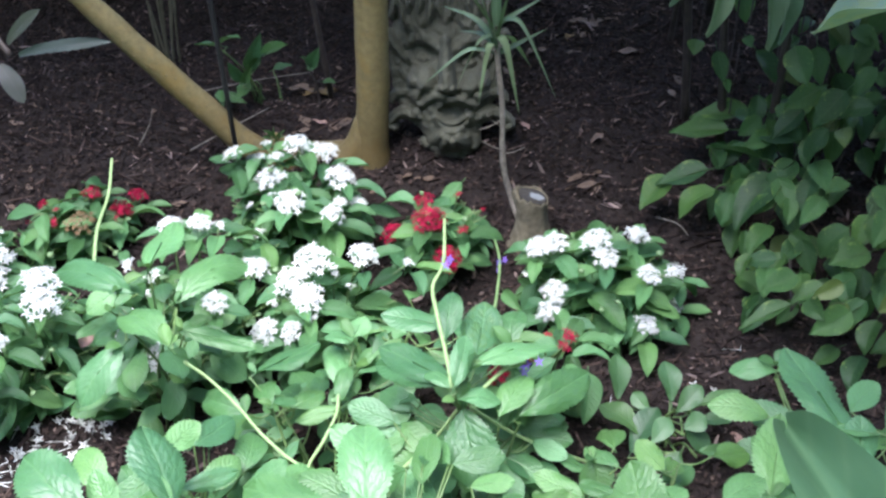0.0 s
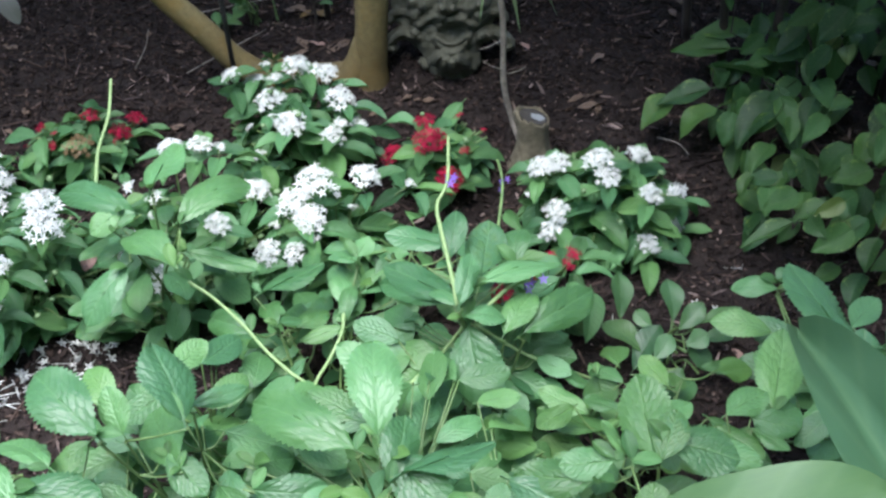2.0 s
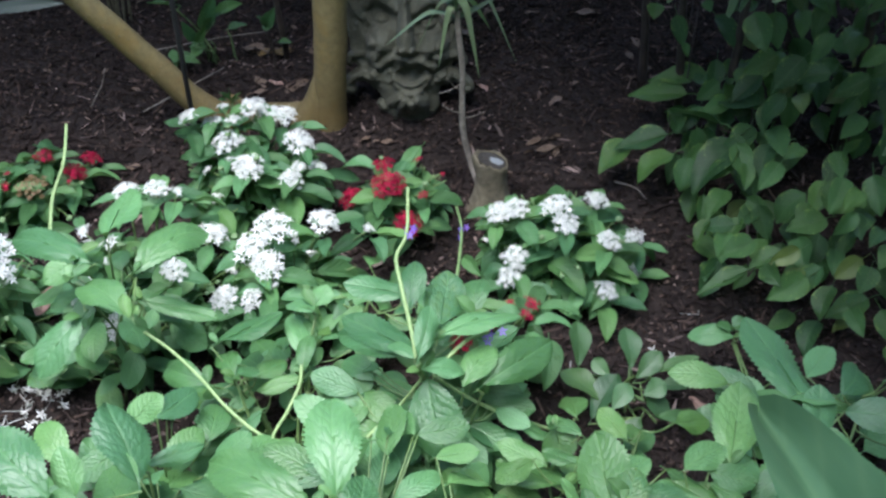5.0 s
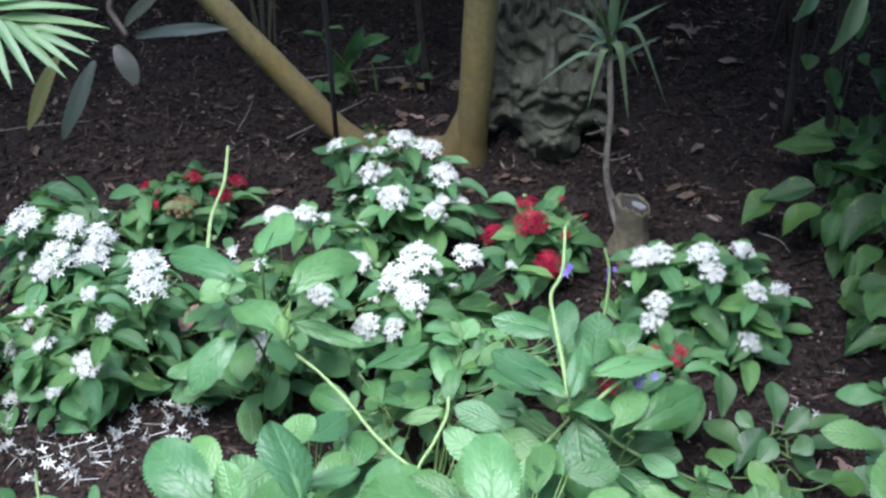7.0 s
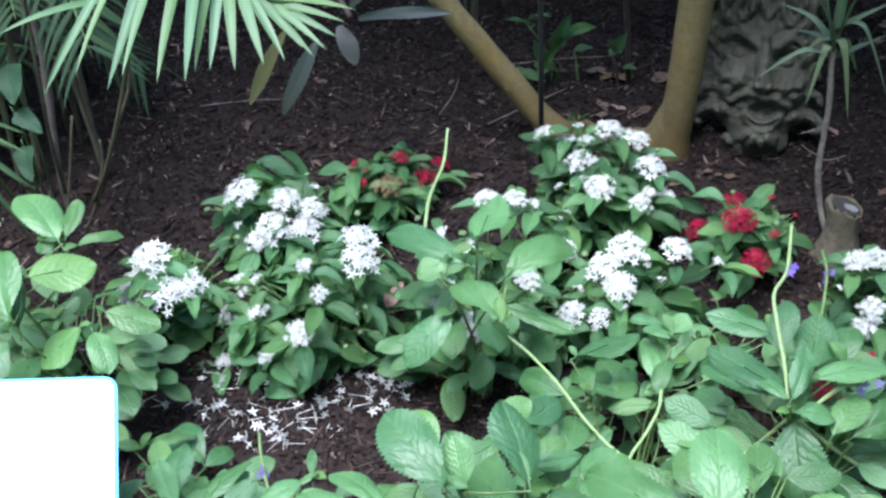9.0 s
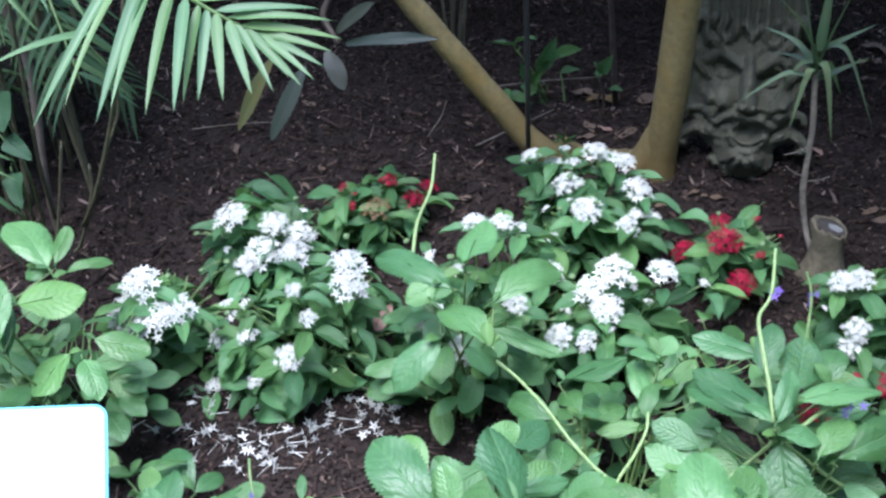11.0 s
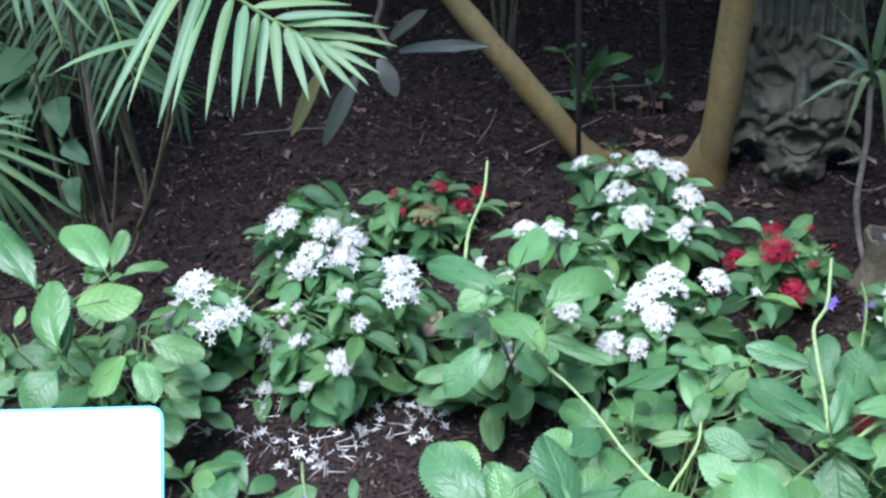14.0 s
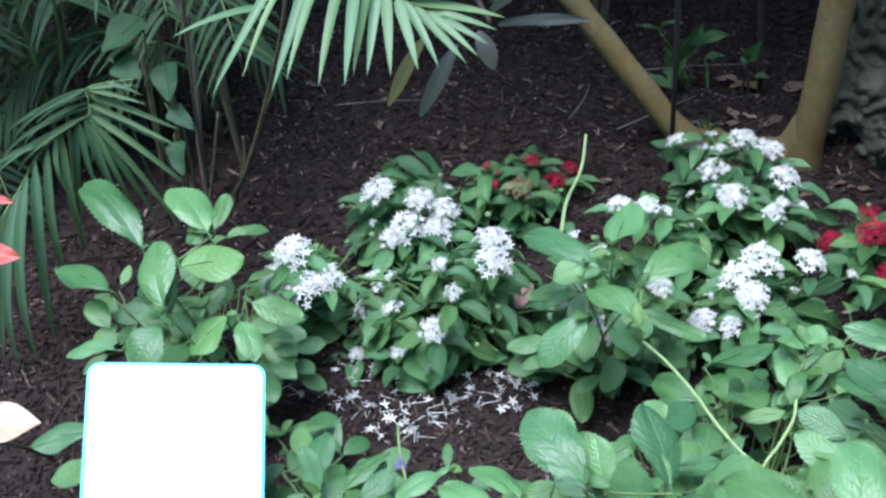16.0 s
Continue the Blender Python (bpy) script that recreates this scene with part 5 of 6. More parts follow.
def pentas(label, x, y, radius, height, heads, stock, seed, leaves=90, spent=(), group="pentas", forward=0.022):
    rng = random.Random(seed)
    g = ground_z(x, y)
    plant = thing("pentas", (x, y, g - 0.004), label, "flowering plant", group)
    o = Vector(plant.location)
    for i, (hx, hy, hz, w) in enumerate(heads):
        h = Vector((hx, hy, hz)) + Vector((-0.1 - hx, -hy, 1.43 - hz)).normalized() * forward
        root = Vector((x + rng.uniform(-0.025, 0.025), y + rng.uniform(-0.025, 0.025), g - 0.01))
        add_stem(plant, [root, root.lerp(h, 0.5) + Vector((0, 0, 0.03)), h - Vector((0, 0, w * 0.25))], 0.0028, 0.0016, M_GREENSTEM, "stem", "", 5, 3)
        out = Vector(((hx - x) / radius * 0.45, (hy - y) / radius * 0.45 - 0.15, 1.0))
        m = Matrix.Translation(h - o - Vector((0, 0, 0.004))) @ out.to_track_quat("Z", "Y").to_matrix().to_4x4() @ Matrix.Rotation(rng.random() * 6, 4, "Z") @ Matrix.Diagonal((w * 1.06, w * 1.06, w * 1.1, 1))
        for k in range(4):
            a = k * 1.571 + rng.uniform(-0.5, 0.5)
            b = h + Vector((math.cos(a) * 0.012, math.sin(a) * 0.012, -rng.uniform(0.016, 0.034)))
            l = rng.uniform(0.05, 0.08)
            t = b + Vector((math.cos(a), math.sin(a), rng.uniform(-0.5, 0.05))).normalized() * l
            t.z, b.z = max(t.z, g + 0.008), max(b.z, g + 0.012)
            place_leaf(plant, rng.choice(PENTAS_LEAVES), b, t, l * rng.uniform(0.4, 0.5), (out.x * 0.4 + rng.gauss(0, 0.15), out.y * 0.4 + rng.gauss(0, 0.15), 1))
        if i in spent:
            part("spent_head", SPENT_HEAD, None, plant, "brown spent flower head", m)
        else:
            kind = "full" if w > 0.046 else "half" if w > 0.031 else "few"
            part("flower_head", rng.choice(stock[kind]), None, plant, "", m)
    # budding tips and single stars between the full heads
    for k in range(int(radius * 60)):
        a, q = rng.uniform(3.0, 6.4), rng.uniform(0.25, 0.98)
        e = Vector((x + math.cos(a) * radius * q, y + math.sin(a) * radius * q, g + 0.01 + height * math.sqrt(1 - q * q) * rng.uniform(0.86, 1.02)))
        foot = Vector((x + math.cos(a) * radius * q * 0.5, y + math.sin(a) * radius * q * 0.5, g + height * 0.35))
        add_stem(plant, [foot, foot.lerp(e, 0.6) + Vector((0, 0, 0.006)), e], 0.0016, 0.001, M_GREENSTEM, "stem", "", 4, 3)
        w = rng.uniform(0.014, 0.024)
        m = Matrix.Translation(e - o) @ Matrix.Rotation(rng.random() * 6, 4, "Z") @ Matrix.Rotation(rng.uniform(0.1, 0.7), 4, "X") @ Matrix.Diagonal((w, w, w, 1))
        if k % 3:
            part("flower_bud", BUD_HEAD, None, plant, "tight green flower bud", m @ Matrix.Diagonal((0.7, 0.7, 0.7, 1)))
        else:
            part("flower_head", rng.choice(stock["few"]), None, plant, "small open cluster", m)
    for _ in range(14):
        a, q = rng.random() * 6.28, rng.uniform(0.4, 0.9)
        e = Vector((x + math.cos(a) * radius * q, y + math.sin(a) * radius * q, g + height * math.sqrt(1 - q * q) * 0.8))
        root = Vector((x + math.cos(a) * 0.02, y + math.sin(a) * 0.02, g - 0.01))
        add_stem(plant, [root, root.lerp(e, 0.5) + Vector((0, 0, 0.03)), e], 0.0026, 0.0014, M_GREENSTEM, "stem", "", 5, 3)
    for i in range(leaves):
        a = rng.random() * 6.283
        el = math.asin(min(1, rng.uniform(0.02, 1.0)))
        f = rng.uniform(0.55, 0.9)
        d = Vector((math.cos(a) * math.cos(el), math.sin(a) * math.cos(el), math.sin(el)))
        tip = Vector((x + d.x * radius * 1.1 * f, y + d.y * radius * 1.1 * f, g + max(0.008, d.z * height * 0.8 * f)))
        l = rng.uniform(0.06, 0.1)
        out = Vector((math.cos(a + rng.gauss(0, 0.5)), math.sin(a + rng.gauss(0, 0.5)), rng.uniform(-0.75, 0.25))).normalized()
        base = tip - out * l
        base.z = max(base.z, g + 0.01)
        place_leaf(plant, rng.choice(PENTAS_LEAVES), base, tip, l * rng.uniform(0.4, 0.5), (d.x * 0.8 + rng.gauss(0, 0.2), d.y * 0.8 - 0.15 + rng.gauss(0, 0.2), 0.9))
    return plant


p = pentas("white-flowering pentas in front of the forked trunk", -0.285, 1.98, 0.175, 0.24, HEADS_BACK, WHITE_HEADS, 1, 130)
for bx, by, bz, tx, ty, tz, w in PENTAS_SIDE:
    place_leaf(p, PENTAS_LEAVES[1], (bx, by, bz), (tx, ty, tz), w, (-0.2, -0.5, 0.8))
pentas("low white-flowering pentas beside the tree stump", 0.295, 1.77, 0.195, 0.18, HEADS_RIGHT, WHITE_HEADS, 2, 150)
pentas("large white-flowering pentas above fallen petals", -0.79, 1.64, 0.225, 0.22, HEADS_LEFT, WHITE_HEADS, 3, 210)
pentas("white-flowering pentas with a dense flat top", -0.96, 1.9, 0.16, 0.22, HEADS_LEFT_BACK, WHITE_HEADS, 4, 120)
pentas("white-flowering pentas between broad green leaves", -0.22, 1.7, 0.17, 0.22, HEADS_MIDDLE, WHITE_HEADS, 5, 150)
pentas("small white-flowering pentas by the sign", -1.1, 1.66, 0.13, 0.2, HEADS_SIDE, WHITE_HEADS, 6, 100, forward=0.06)
pentas("white-flowering pentas half hidden under broad leaves", -0.47, 1.69, 0.2, 0.25, HEADS_BEHIND, WHITE_HEADS, 7, 170)
pentas("red-flowering pentas with brown spent heads", -0.765, 2.03, 0.145, 0.125, HEADS_RED_FAR, RED_HEADS, 8, 90, (5,))
pentas("bright red-flowering pentas on bare mulch", 0.0, 1.93, 0.13, 0.17, HEADS_RED, RED_HEADS, 9, 70)
pentas("red-flowering pentas hidden among broad leaves", 0.14, 1.5, 0.13, 0.2, HEADS_RED_NEAR, RED_HEADS, 10, 50, forward=0.09)


def fallen_flowers():
    rng = random.Random(31)
    stock = []
    for s in range(3):
        bm = bmesh.new()
        floret(bm, Matrix.Identity(4), 0.0118, rng, 0.034)
        stock.append(finish(bm, "fallen_flower", M_WHITE, False))
    spots = [(-0.70, 1.51, 0.07, 0.026, 19), (-0.655, 1.475, 0.022, 0.028, 12), (-0.75, 1.43, 0.028, 0.03, 16), (-0.86, 1.4, 0.05, 0.03, 17), (-0.925, 1.4, 0.04, 0.035, 10), (-1.0, 1.43, 0.04, 0.02, 6), (-0.94, 1.5, 0.03, 0.02, 5), (-0.95, 1.53, 0.035, 0.02, 12), (-0.81, 1.35, 0.015, 0.015, 4), (0.42, 1.65, 0.06, 0.1, 6), (0.4, 1.52, 0.08, 0.05, 3), (-0.3, 1.45, 0.1, 0.06, 6)]
    for cx, cy, sx, sy, n in spots:
        for _ in range(n):
            x, y = rng.gauss(cx, sx), rng.gauss(cy, sy)
            ob = new("fallen_flower", rng.choice(stock))
            ob.matrix_basis = pose(x, y, ground_z(x, y) + 0.010, rng.uniform(60, 100) if rng.random() < 0.68 else rng.uniform(-35, 35), rng.gauss(0, 25), rng.uniform(0, 360))
            tagged(ob, "fallen white starry flower lying on dark soil", "fallen flower", "fallen flowers")


fallen_flowers()


# ---- broad-leaved porterweed ----
def porterweed(label, at, leaves, stock, seed, extra=0, spread=0.14, top=0.3, bottom=0.08, name="porterweed", group="porterweed", size=(0.07, 0.1), stem_mat=None):
    """Broad toothed leaves on green stems: the upper leaves where they stand, more below in the shade."""
    rng = random.Random(seed)
    g = ground_z(*at)
    plant = thing(name, (at[0], at[1], g - 0.004), label, "plant", group)
    o = Vector(plant.location)
    root = Vector((at[0], at[1], g - 0.01))
    nodes = []
    ends = [Vector(l[:3]) for l in leaves]
    rng.shuffle(ends)
    for k in range(max(3, min(8, len(ends) + extra // 8))):
        if k < len(ends) and k < 5:
            e = ends[k] - Vector((0, 0, 0.012))
        else:
            q = rng.random() * 6.283
            e = Vector((at[0] + math.cos(q) * spread * 0.6, at[1] + math.sin(q) * spread * 0.6, g + top * rng.uniform(0.5, 0.8)))
        foot = root + Vector((rng.gauss(0, 0.018), rng.gauss(0, 0.018), 0))
        points = [foot, foot.lerp(e, 0.45) + Vector((rng.gauss(0, 0.012), rng.gauss(0, 0.012), 0.02)), e]
        add_stem(plant, points, 0.0032, 0.0018, stem_mat or M_GREENSTEM, "stem", "", 6, 5)
        nodes += smoothed(points, 5)[2:]

    def stalk(b, start):
        n = min(nodes, key=lambda v: (v - b).length + (0.15 if v.z > b.z else 0))
        add_stem(plant, [n, n.lerp(b, 0.5) + Vector((0, 0, -0.01)), start], 0.0017, 0.0012, stem_mat or M_GREENSTEM, "stalk", "", 5, 3)
    for bx, by, bz, tx, ty, tz, w in leaves:
        b, t = Vector((bx, by, bz)), Vector((tx, ty, tz))
        place_leaf(plant, rng.choice(stock), b, t, w * 0.93, (rng.gauss(0, 0.38), -0.3 + rng.gauss(0, 0.32), 1))
        stalk(b, b - (t - b).normalized() * 0.012)
        if stock in (BROAD_LEAVES, FRESH_LEAVES):
            for _ in range(rng.choice((0, 1, 1, 2))):
                l = rng.uniform(0.018, 0.042)
                a = rng.random() * 6.283
                place_leaf(plant, rng.choice(YOUNG_LEAVES), b, b + Vector((math.cos(a), math.sin(a), rng.uniform(0.1, 0.9))).normalized() * l, l * 0.52, (0, -0.3, 1))
    for _ in range(extra):
        a, q = rng.random() * 6.283, math.sqrt(rng.random())
        z = rng.uniform(bottom, top * 0.86) + g
        b = Vector((at[0] + math.cos(a) * spread * q * 0.75, at[1] + math.sin(a) * spread * q * 0.75, z))
        l = rng.uniform(*size)
        t = b + Vector((math.cos(a + rng.gauss(0, 0.6)), math.sin(a + rng.gauss(0, 0.6)), rng.uniform(-0.5, 0.2))).normalized() * l
        t.z = max(t.z, g + 0.01)
        place_leaf(plant, rng.choice(UNDER_LEAVES if stock is BROAD_LEAVES else stock), b, t, l * rng.uniform(0.5, 0.62), (rng.gauss(0, 0.3), -0.3 + rng.gauss(0, 0.3), 1))
        stalk(b, b)
    return plant


def add_violet(spike, at, seed, size=0.008):
    rng = random.Random(seed)
    o = Vector(spike.parent.location)
    bm = bmesh.new()
    for _ in range(4):
        p = Vector(at) - o + Vector((rng.gauss(0, 0.008), rng.gauss(0, 0.006), rng.gauss(0, 0.006)))
        floret(bm, Matrix.Translation(p) @ Vector((rng.gauss(0, 1), -0.8, 0.6)).to_track_quat("Z", "Y").to_matrix().to_4x4(), size, rng, 0.006)
    part("violet_floret", bm, M_VIOLET, spike, "small violet flowers on the spike")


p = porterweed("porterweed with a pale flower spike over white pentas", (-0.49, 1.53), LEAVES_SPIKE, BROAD_LEAVES, 41, 52, 0.13, 0.3, 0.03, size=(0.05, 0.09))
add_stem(p, SPIKE_A, 0.0029, 0.0025, M_SPIKE, "flower_spike", "pale green curved flower spike")
add_stem(p, STEM_A, 0.0027, 0.0026, M_SPIKE, "trailing_stem", "pale green arching stem")
p = porterweed("trailing porterweed with pale arching stems", (-0.2, 1.3), LEAVES_TRAIL, BROAD_LEAVES, 42, 115, 0.2, 0.23, 0.03, size=(0.04, 0.08))
add_stem(p, STEM_B, 0.003, 0.0027, M_SPIKE, "trailing_stem", "pale green curving stem")
p = porterweed("tall porterweed with curling flower spikes", (0.02, 1.3), LEAVES_CROWN, BROAD_LEAVES, 43, 100, 0.17, 0.26, 0.04, size=(0.045, 0.085))
spike_b = add_stem(p, SPIKE_B, 0.0032, 0.0025, M_SPIKE, "flower_spike", "long pale curling flower spike")
spike_c = add_stem(p, SPIKE_C, 0.0032, 0.0026, M_SPIKE, "flower_spike", "short flower spike with violet florets")
spike_d = add_stem(p, SPIKE_D, 0.0028, 0.0022, M_GREENSTEM, "flower_spike", "thin flower spike with violet florets")
add_stem(p, STEM_C, 0.0031, 0.0028, M_SPIKE, "trailing_stem", "pale green stem")
add_stem(p, STEM_D, 0.0031, 0.0026, M_SPIKE, "trailing_stem", "pale green trailing stem")
add_violet(spike_b, SPIKE_B[4], 1)
add_violet(spike_c, SPIKE_C[2], 2, 0.009)
add_violet(spike_d, SPIKE_D[2], 3)
porterweed("broad-leaved porterweed beside the fallen flowers", (-0.36, 1.0), LEAVES_FRONT_A, BROAD_LEAVES, 44, 145, 0.22, 0.38, 0.08, size=(0.05, 0.1))
porterweed("porterweed with wide quilted leaves", (-0.08, 0.98), LEAVES_FRONT_B, BROAD_LEAVES, 45, 145, 0.22, 0.36, 0.08, size=(0.05, 0.1))
porterweed("porterweed with fresh light green toothed leaves", (0.26, 1.08), LEAVES_FRONT_C, FRESH_LEAVES, 46, 78, 0.18, 0.28, 0.05, size=(0.045, 0.085))
porterweed("low plant with small rounded leaves on bare mulch", (0.36, 1.43), LEAVES_SMALL, SMALL_LEAVES, 47, 3, 0.09, 0.1, 0.03, "low_plant", "low plants", (0.035, 0.06))
porterweed("porterweed at the edge of the shrub", (0.6, 1.2), LEAVES_EDGE, BROAD_LEAVES, 48, 40, 0.2, 0.24, 0.05)
porterweed("tall plant with very large soft green leaves by the path", (0.42, 0.35), LEAVES_NEAR, SMOOTH_LEAVES, 49, 0, name="tall_plant", group="tall plants")
porterweed("porterweed with large glossy leaves behind the sign", (-1.15, 1.4), LEAVES_LEFT, BROAD_LEAVES, 50, 80, 0.17, 0.28, 0.05, size=(0.045, 0.085))
p = porterweed("young porterweed beside the sign", (-0.86, 1.08), LEAVES_SIGN, BROAD_LEAVES, 51, 60, 0.12, 0.22, 0.04, size=(0.04, 0.08))
porterweed("low porterweed shoots between two pentas", (-0.06, 1.6), [], BROAD_LEAVES, 53, 34, 0.12, 0.2, 0.04, size=(0.045, 0.075))
porterweed("low porterweed shoots under the large glossy leaves", (-1.37, 1.46), [], BROAD_LEAVES, 54, 24, 0.12, 0.19, 0.04, size=(0.045, 0.08))
spike_e = add_stem(p, SPIKE_E, 0.0026, 0.0022, M_GREENSTEM, "flower_spike", "short green flower spike with violet florets")
add_violet(spike_e, SPIKE_E[3], 4)


# ---- the shrub and the leaves hanging over it ----
def build_shrub():
    rng = random.Random(61)
    shrub = porterweed("dense dark green trailing plant with yellow-flecked heart-shaped leaves", (0.8, 2.0), SHRUB_FRONT, SHRUB_LEAVES, 62, 0, name="shrub", group="shrubs", stem_mat=M_BROWNSTEM)
    for _ in range(360):
        a = rng.random() * 6.283
        q = math.sqrt(rng.random())
        x, y = 0.92 + math.cos(a) * q * 0.36, 1.86 + math.sin(a) * q * 0.42
        top = 0.1 + 0.36 * step(0.5, 0.95, x) * (1 - 0.4 * step(2.0, 1.5, y))
        z = ground_z(x, y) + rng.uniform(0.03, top)
        l = rng.uniform(0.05, 0.088)
        out = Vector((rng.gauss(-0.5, 0.45), rng.gauss(-0.6, 0.45), rng.uniform(-1.0, -0.1))).normalized()
        b = Vector((x, y, z))
        t = b + out * l
        t.z = max(t.z, ground_z(t.x, t.y) + 0.008)
        stock = YELLOW_LEAVES if rng.random() < 0.09 else SHRUB_LEAVES
        place_leaf(shrub, rng.choice(stock), b, t, l * rng.uniform(0.5, 0.64), (rng.gauss(-0.3, 0.3), -0.6 + rng.gauss(0, 0.3), 0.9))
    for bx, by, bz, tx, ty, tz, w in SHRUB_HIGH:
        place_leaf(shrub, rng.choice(YELLOW_LEAVES if rng.random() < 0.5 else SHRUB_LEAVES), (bx, by, bz), (tx, ty, tz), w, (-0.2, -0.7, 0.6))
        add_stem(shrub, [Vector((bx, by, bz)), Vector((bx + 0.012, by + 0.02, bz + 0.05)), Vector((bx + 0.03, by + 0.06, bz + 0.2))], 0.0012, 0.002, M_BROWNSTEM, "stalk", "", 5, 3)
    for _ in range(60):
        x, y = rng.uniform(0.62, 1.25), rng.uniform(1.95, 2.45)
        z = ground_z(x, y) + rng.uniform(0.25, 0.8)
        l = rng.uniform(0.045, 0.085)
        b = Vector((x, y, z))
        t = b + Vector((rng.gauss(-0.2, 0.6), rng.gauss(-0.6, 0.4), rng.uniform(-0.9, -0.1))).normalized() * l
        place_leaf(shrub, rng.choice(YELLOW_LEAVES if rng.random() < 0.15 else SHRUB_LEAVES), b, t, l * rng.uniform(0.55, 0.7), (rng.gauss(-0.2, 0.3), -0.7, 0.7))
    o = Vector(shrub.location)
    for x, y, lean in ((0.7, 2.12, 0.02), (0.84, 2.18, 0.0), (0.63, 2.2, -0.03), (0.95, 2.1, 0.04), (0.78, 2.3, 0.0), (1.05, 2.0, 0.05), (0.58, 2.35, -0.02)):
        bm = bmesh.new()
        tube(bm, [v - o for v in smoothed([rest(x, y, -0.03), Vector((x + lean, y, 0.5)), Vector((x + lean * 3, y + 0.05, 1.3))], 5)], rng.uniform(0.007, 0.012), 0.006, 8, 0.1)
        part("stem", bm, M_BROWNSTEM, shrub, "dark woody stem")
    # Unseen leaf masses added over shrub and bed edge for their shade.
    add_shade_crown(shrub, (0.38, 1.9, 1.72, 2.3, 0.95, 1.4), 1950, 64)
    add_shade_crown(shrub, (0.2, 1.25, 0.35, 1.5, 1.38, 1.8), 900, 65)
    # Unseen branches, added only to hold up the shading leaves.
    for line in (((0.95, 2.1, 1.2), (0.98, 1.7, 1.5), (0.85, 1.2, 1.6), (0.6, 0.7, 1.62)), ((1.05, 2.0, 1.2), (1.1, 1.6, 1.45), (1.05, 1.1, 1.6), (1.0, 0.6, 1.6))):
        add_stem(shrub, [Vector(p) for p in line], 0.009, 0.003, M_BROWNSTEM, "limb", "unseen branch added to carry the shading leaves")


build_shrub()


# ---- palms ----
def frond(parent, rachis, groups, stock, r0, r1, hang=(0, -0.5, 0.8), slim=1.32):
    """A feather frond: the rachis and its leaflets."""
    rng = random.Random(len(groups[0]) + 70)
    stalk = add_stem(parent, rachis, r0, r1, M_GREENSTEM, "frond", "arching feather frond")
    for group in groups:
        for bx, by, bz, tx, ty, tz, w in group:
            place_leaf(stalk, rng.choice(stock), (bx, by, bz), (tx, ty, tz), w * slim, (hang[0] + rng.gauss(0, 0.15), hang[1], hang[2]), "leaflet")


def wild_frond(parent, base, tip, rise, count, length, width, stock, seed):
    """A frond that arches from base to tip, with leaflets on both sides."""
    rng = random.Random(seed)
    b, t = Vector(base), Vector(tip)
    mid = (b + t) / 2 + Vector((0, 0, rise))
    line = smoothed([b, mid, t], 12)
    stalk = add_stem(parent, [b, mid, t], 0.005, 0.0015, M_GREENSTEM, "frond", "arching feather frond")
    for i in range(count):
        u = 0.3 + 0.7 * i / (count - 1)
        k = min(len(line) - 2, int(u * (len(line) - 1)))
        p, d = line[k], (line[k + 1] - line[k]).normalized()
        s = d.cross(Vector((0, 0, 1))).normalized()
        l = length * (1 - 0.55 * abs(u - 0.55)) * rng.uniform(0.85, 1.1)
        for q in (-1, 1):
            e = p + (s * q * 0.8 + d * 0.65 + Vector((0, 0, rng.uniform(-0.55, -0.2)))).normalized() * l
            place_leaf(stalk, rng.choice(stock), p, e, width * rng.uniform(0.8, 1.15), (0, -0.4, 1), "leaflet")


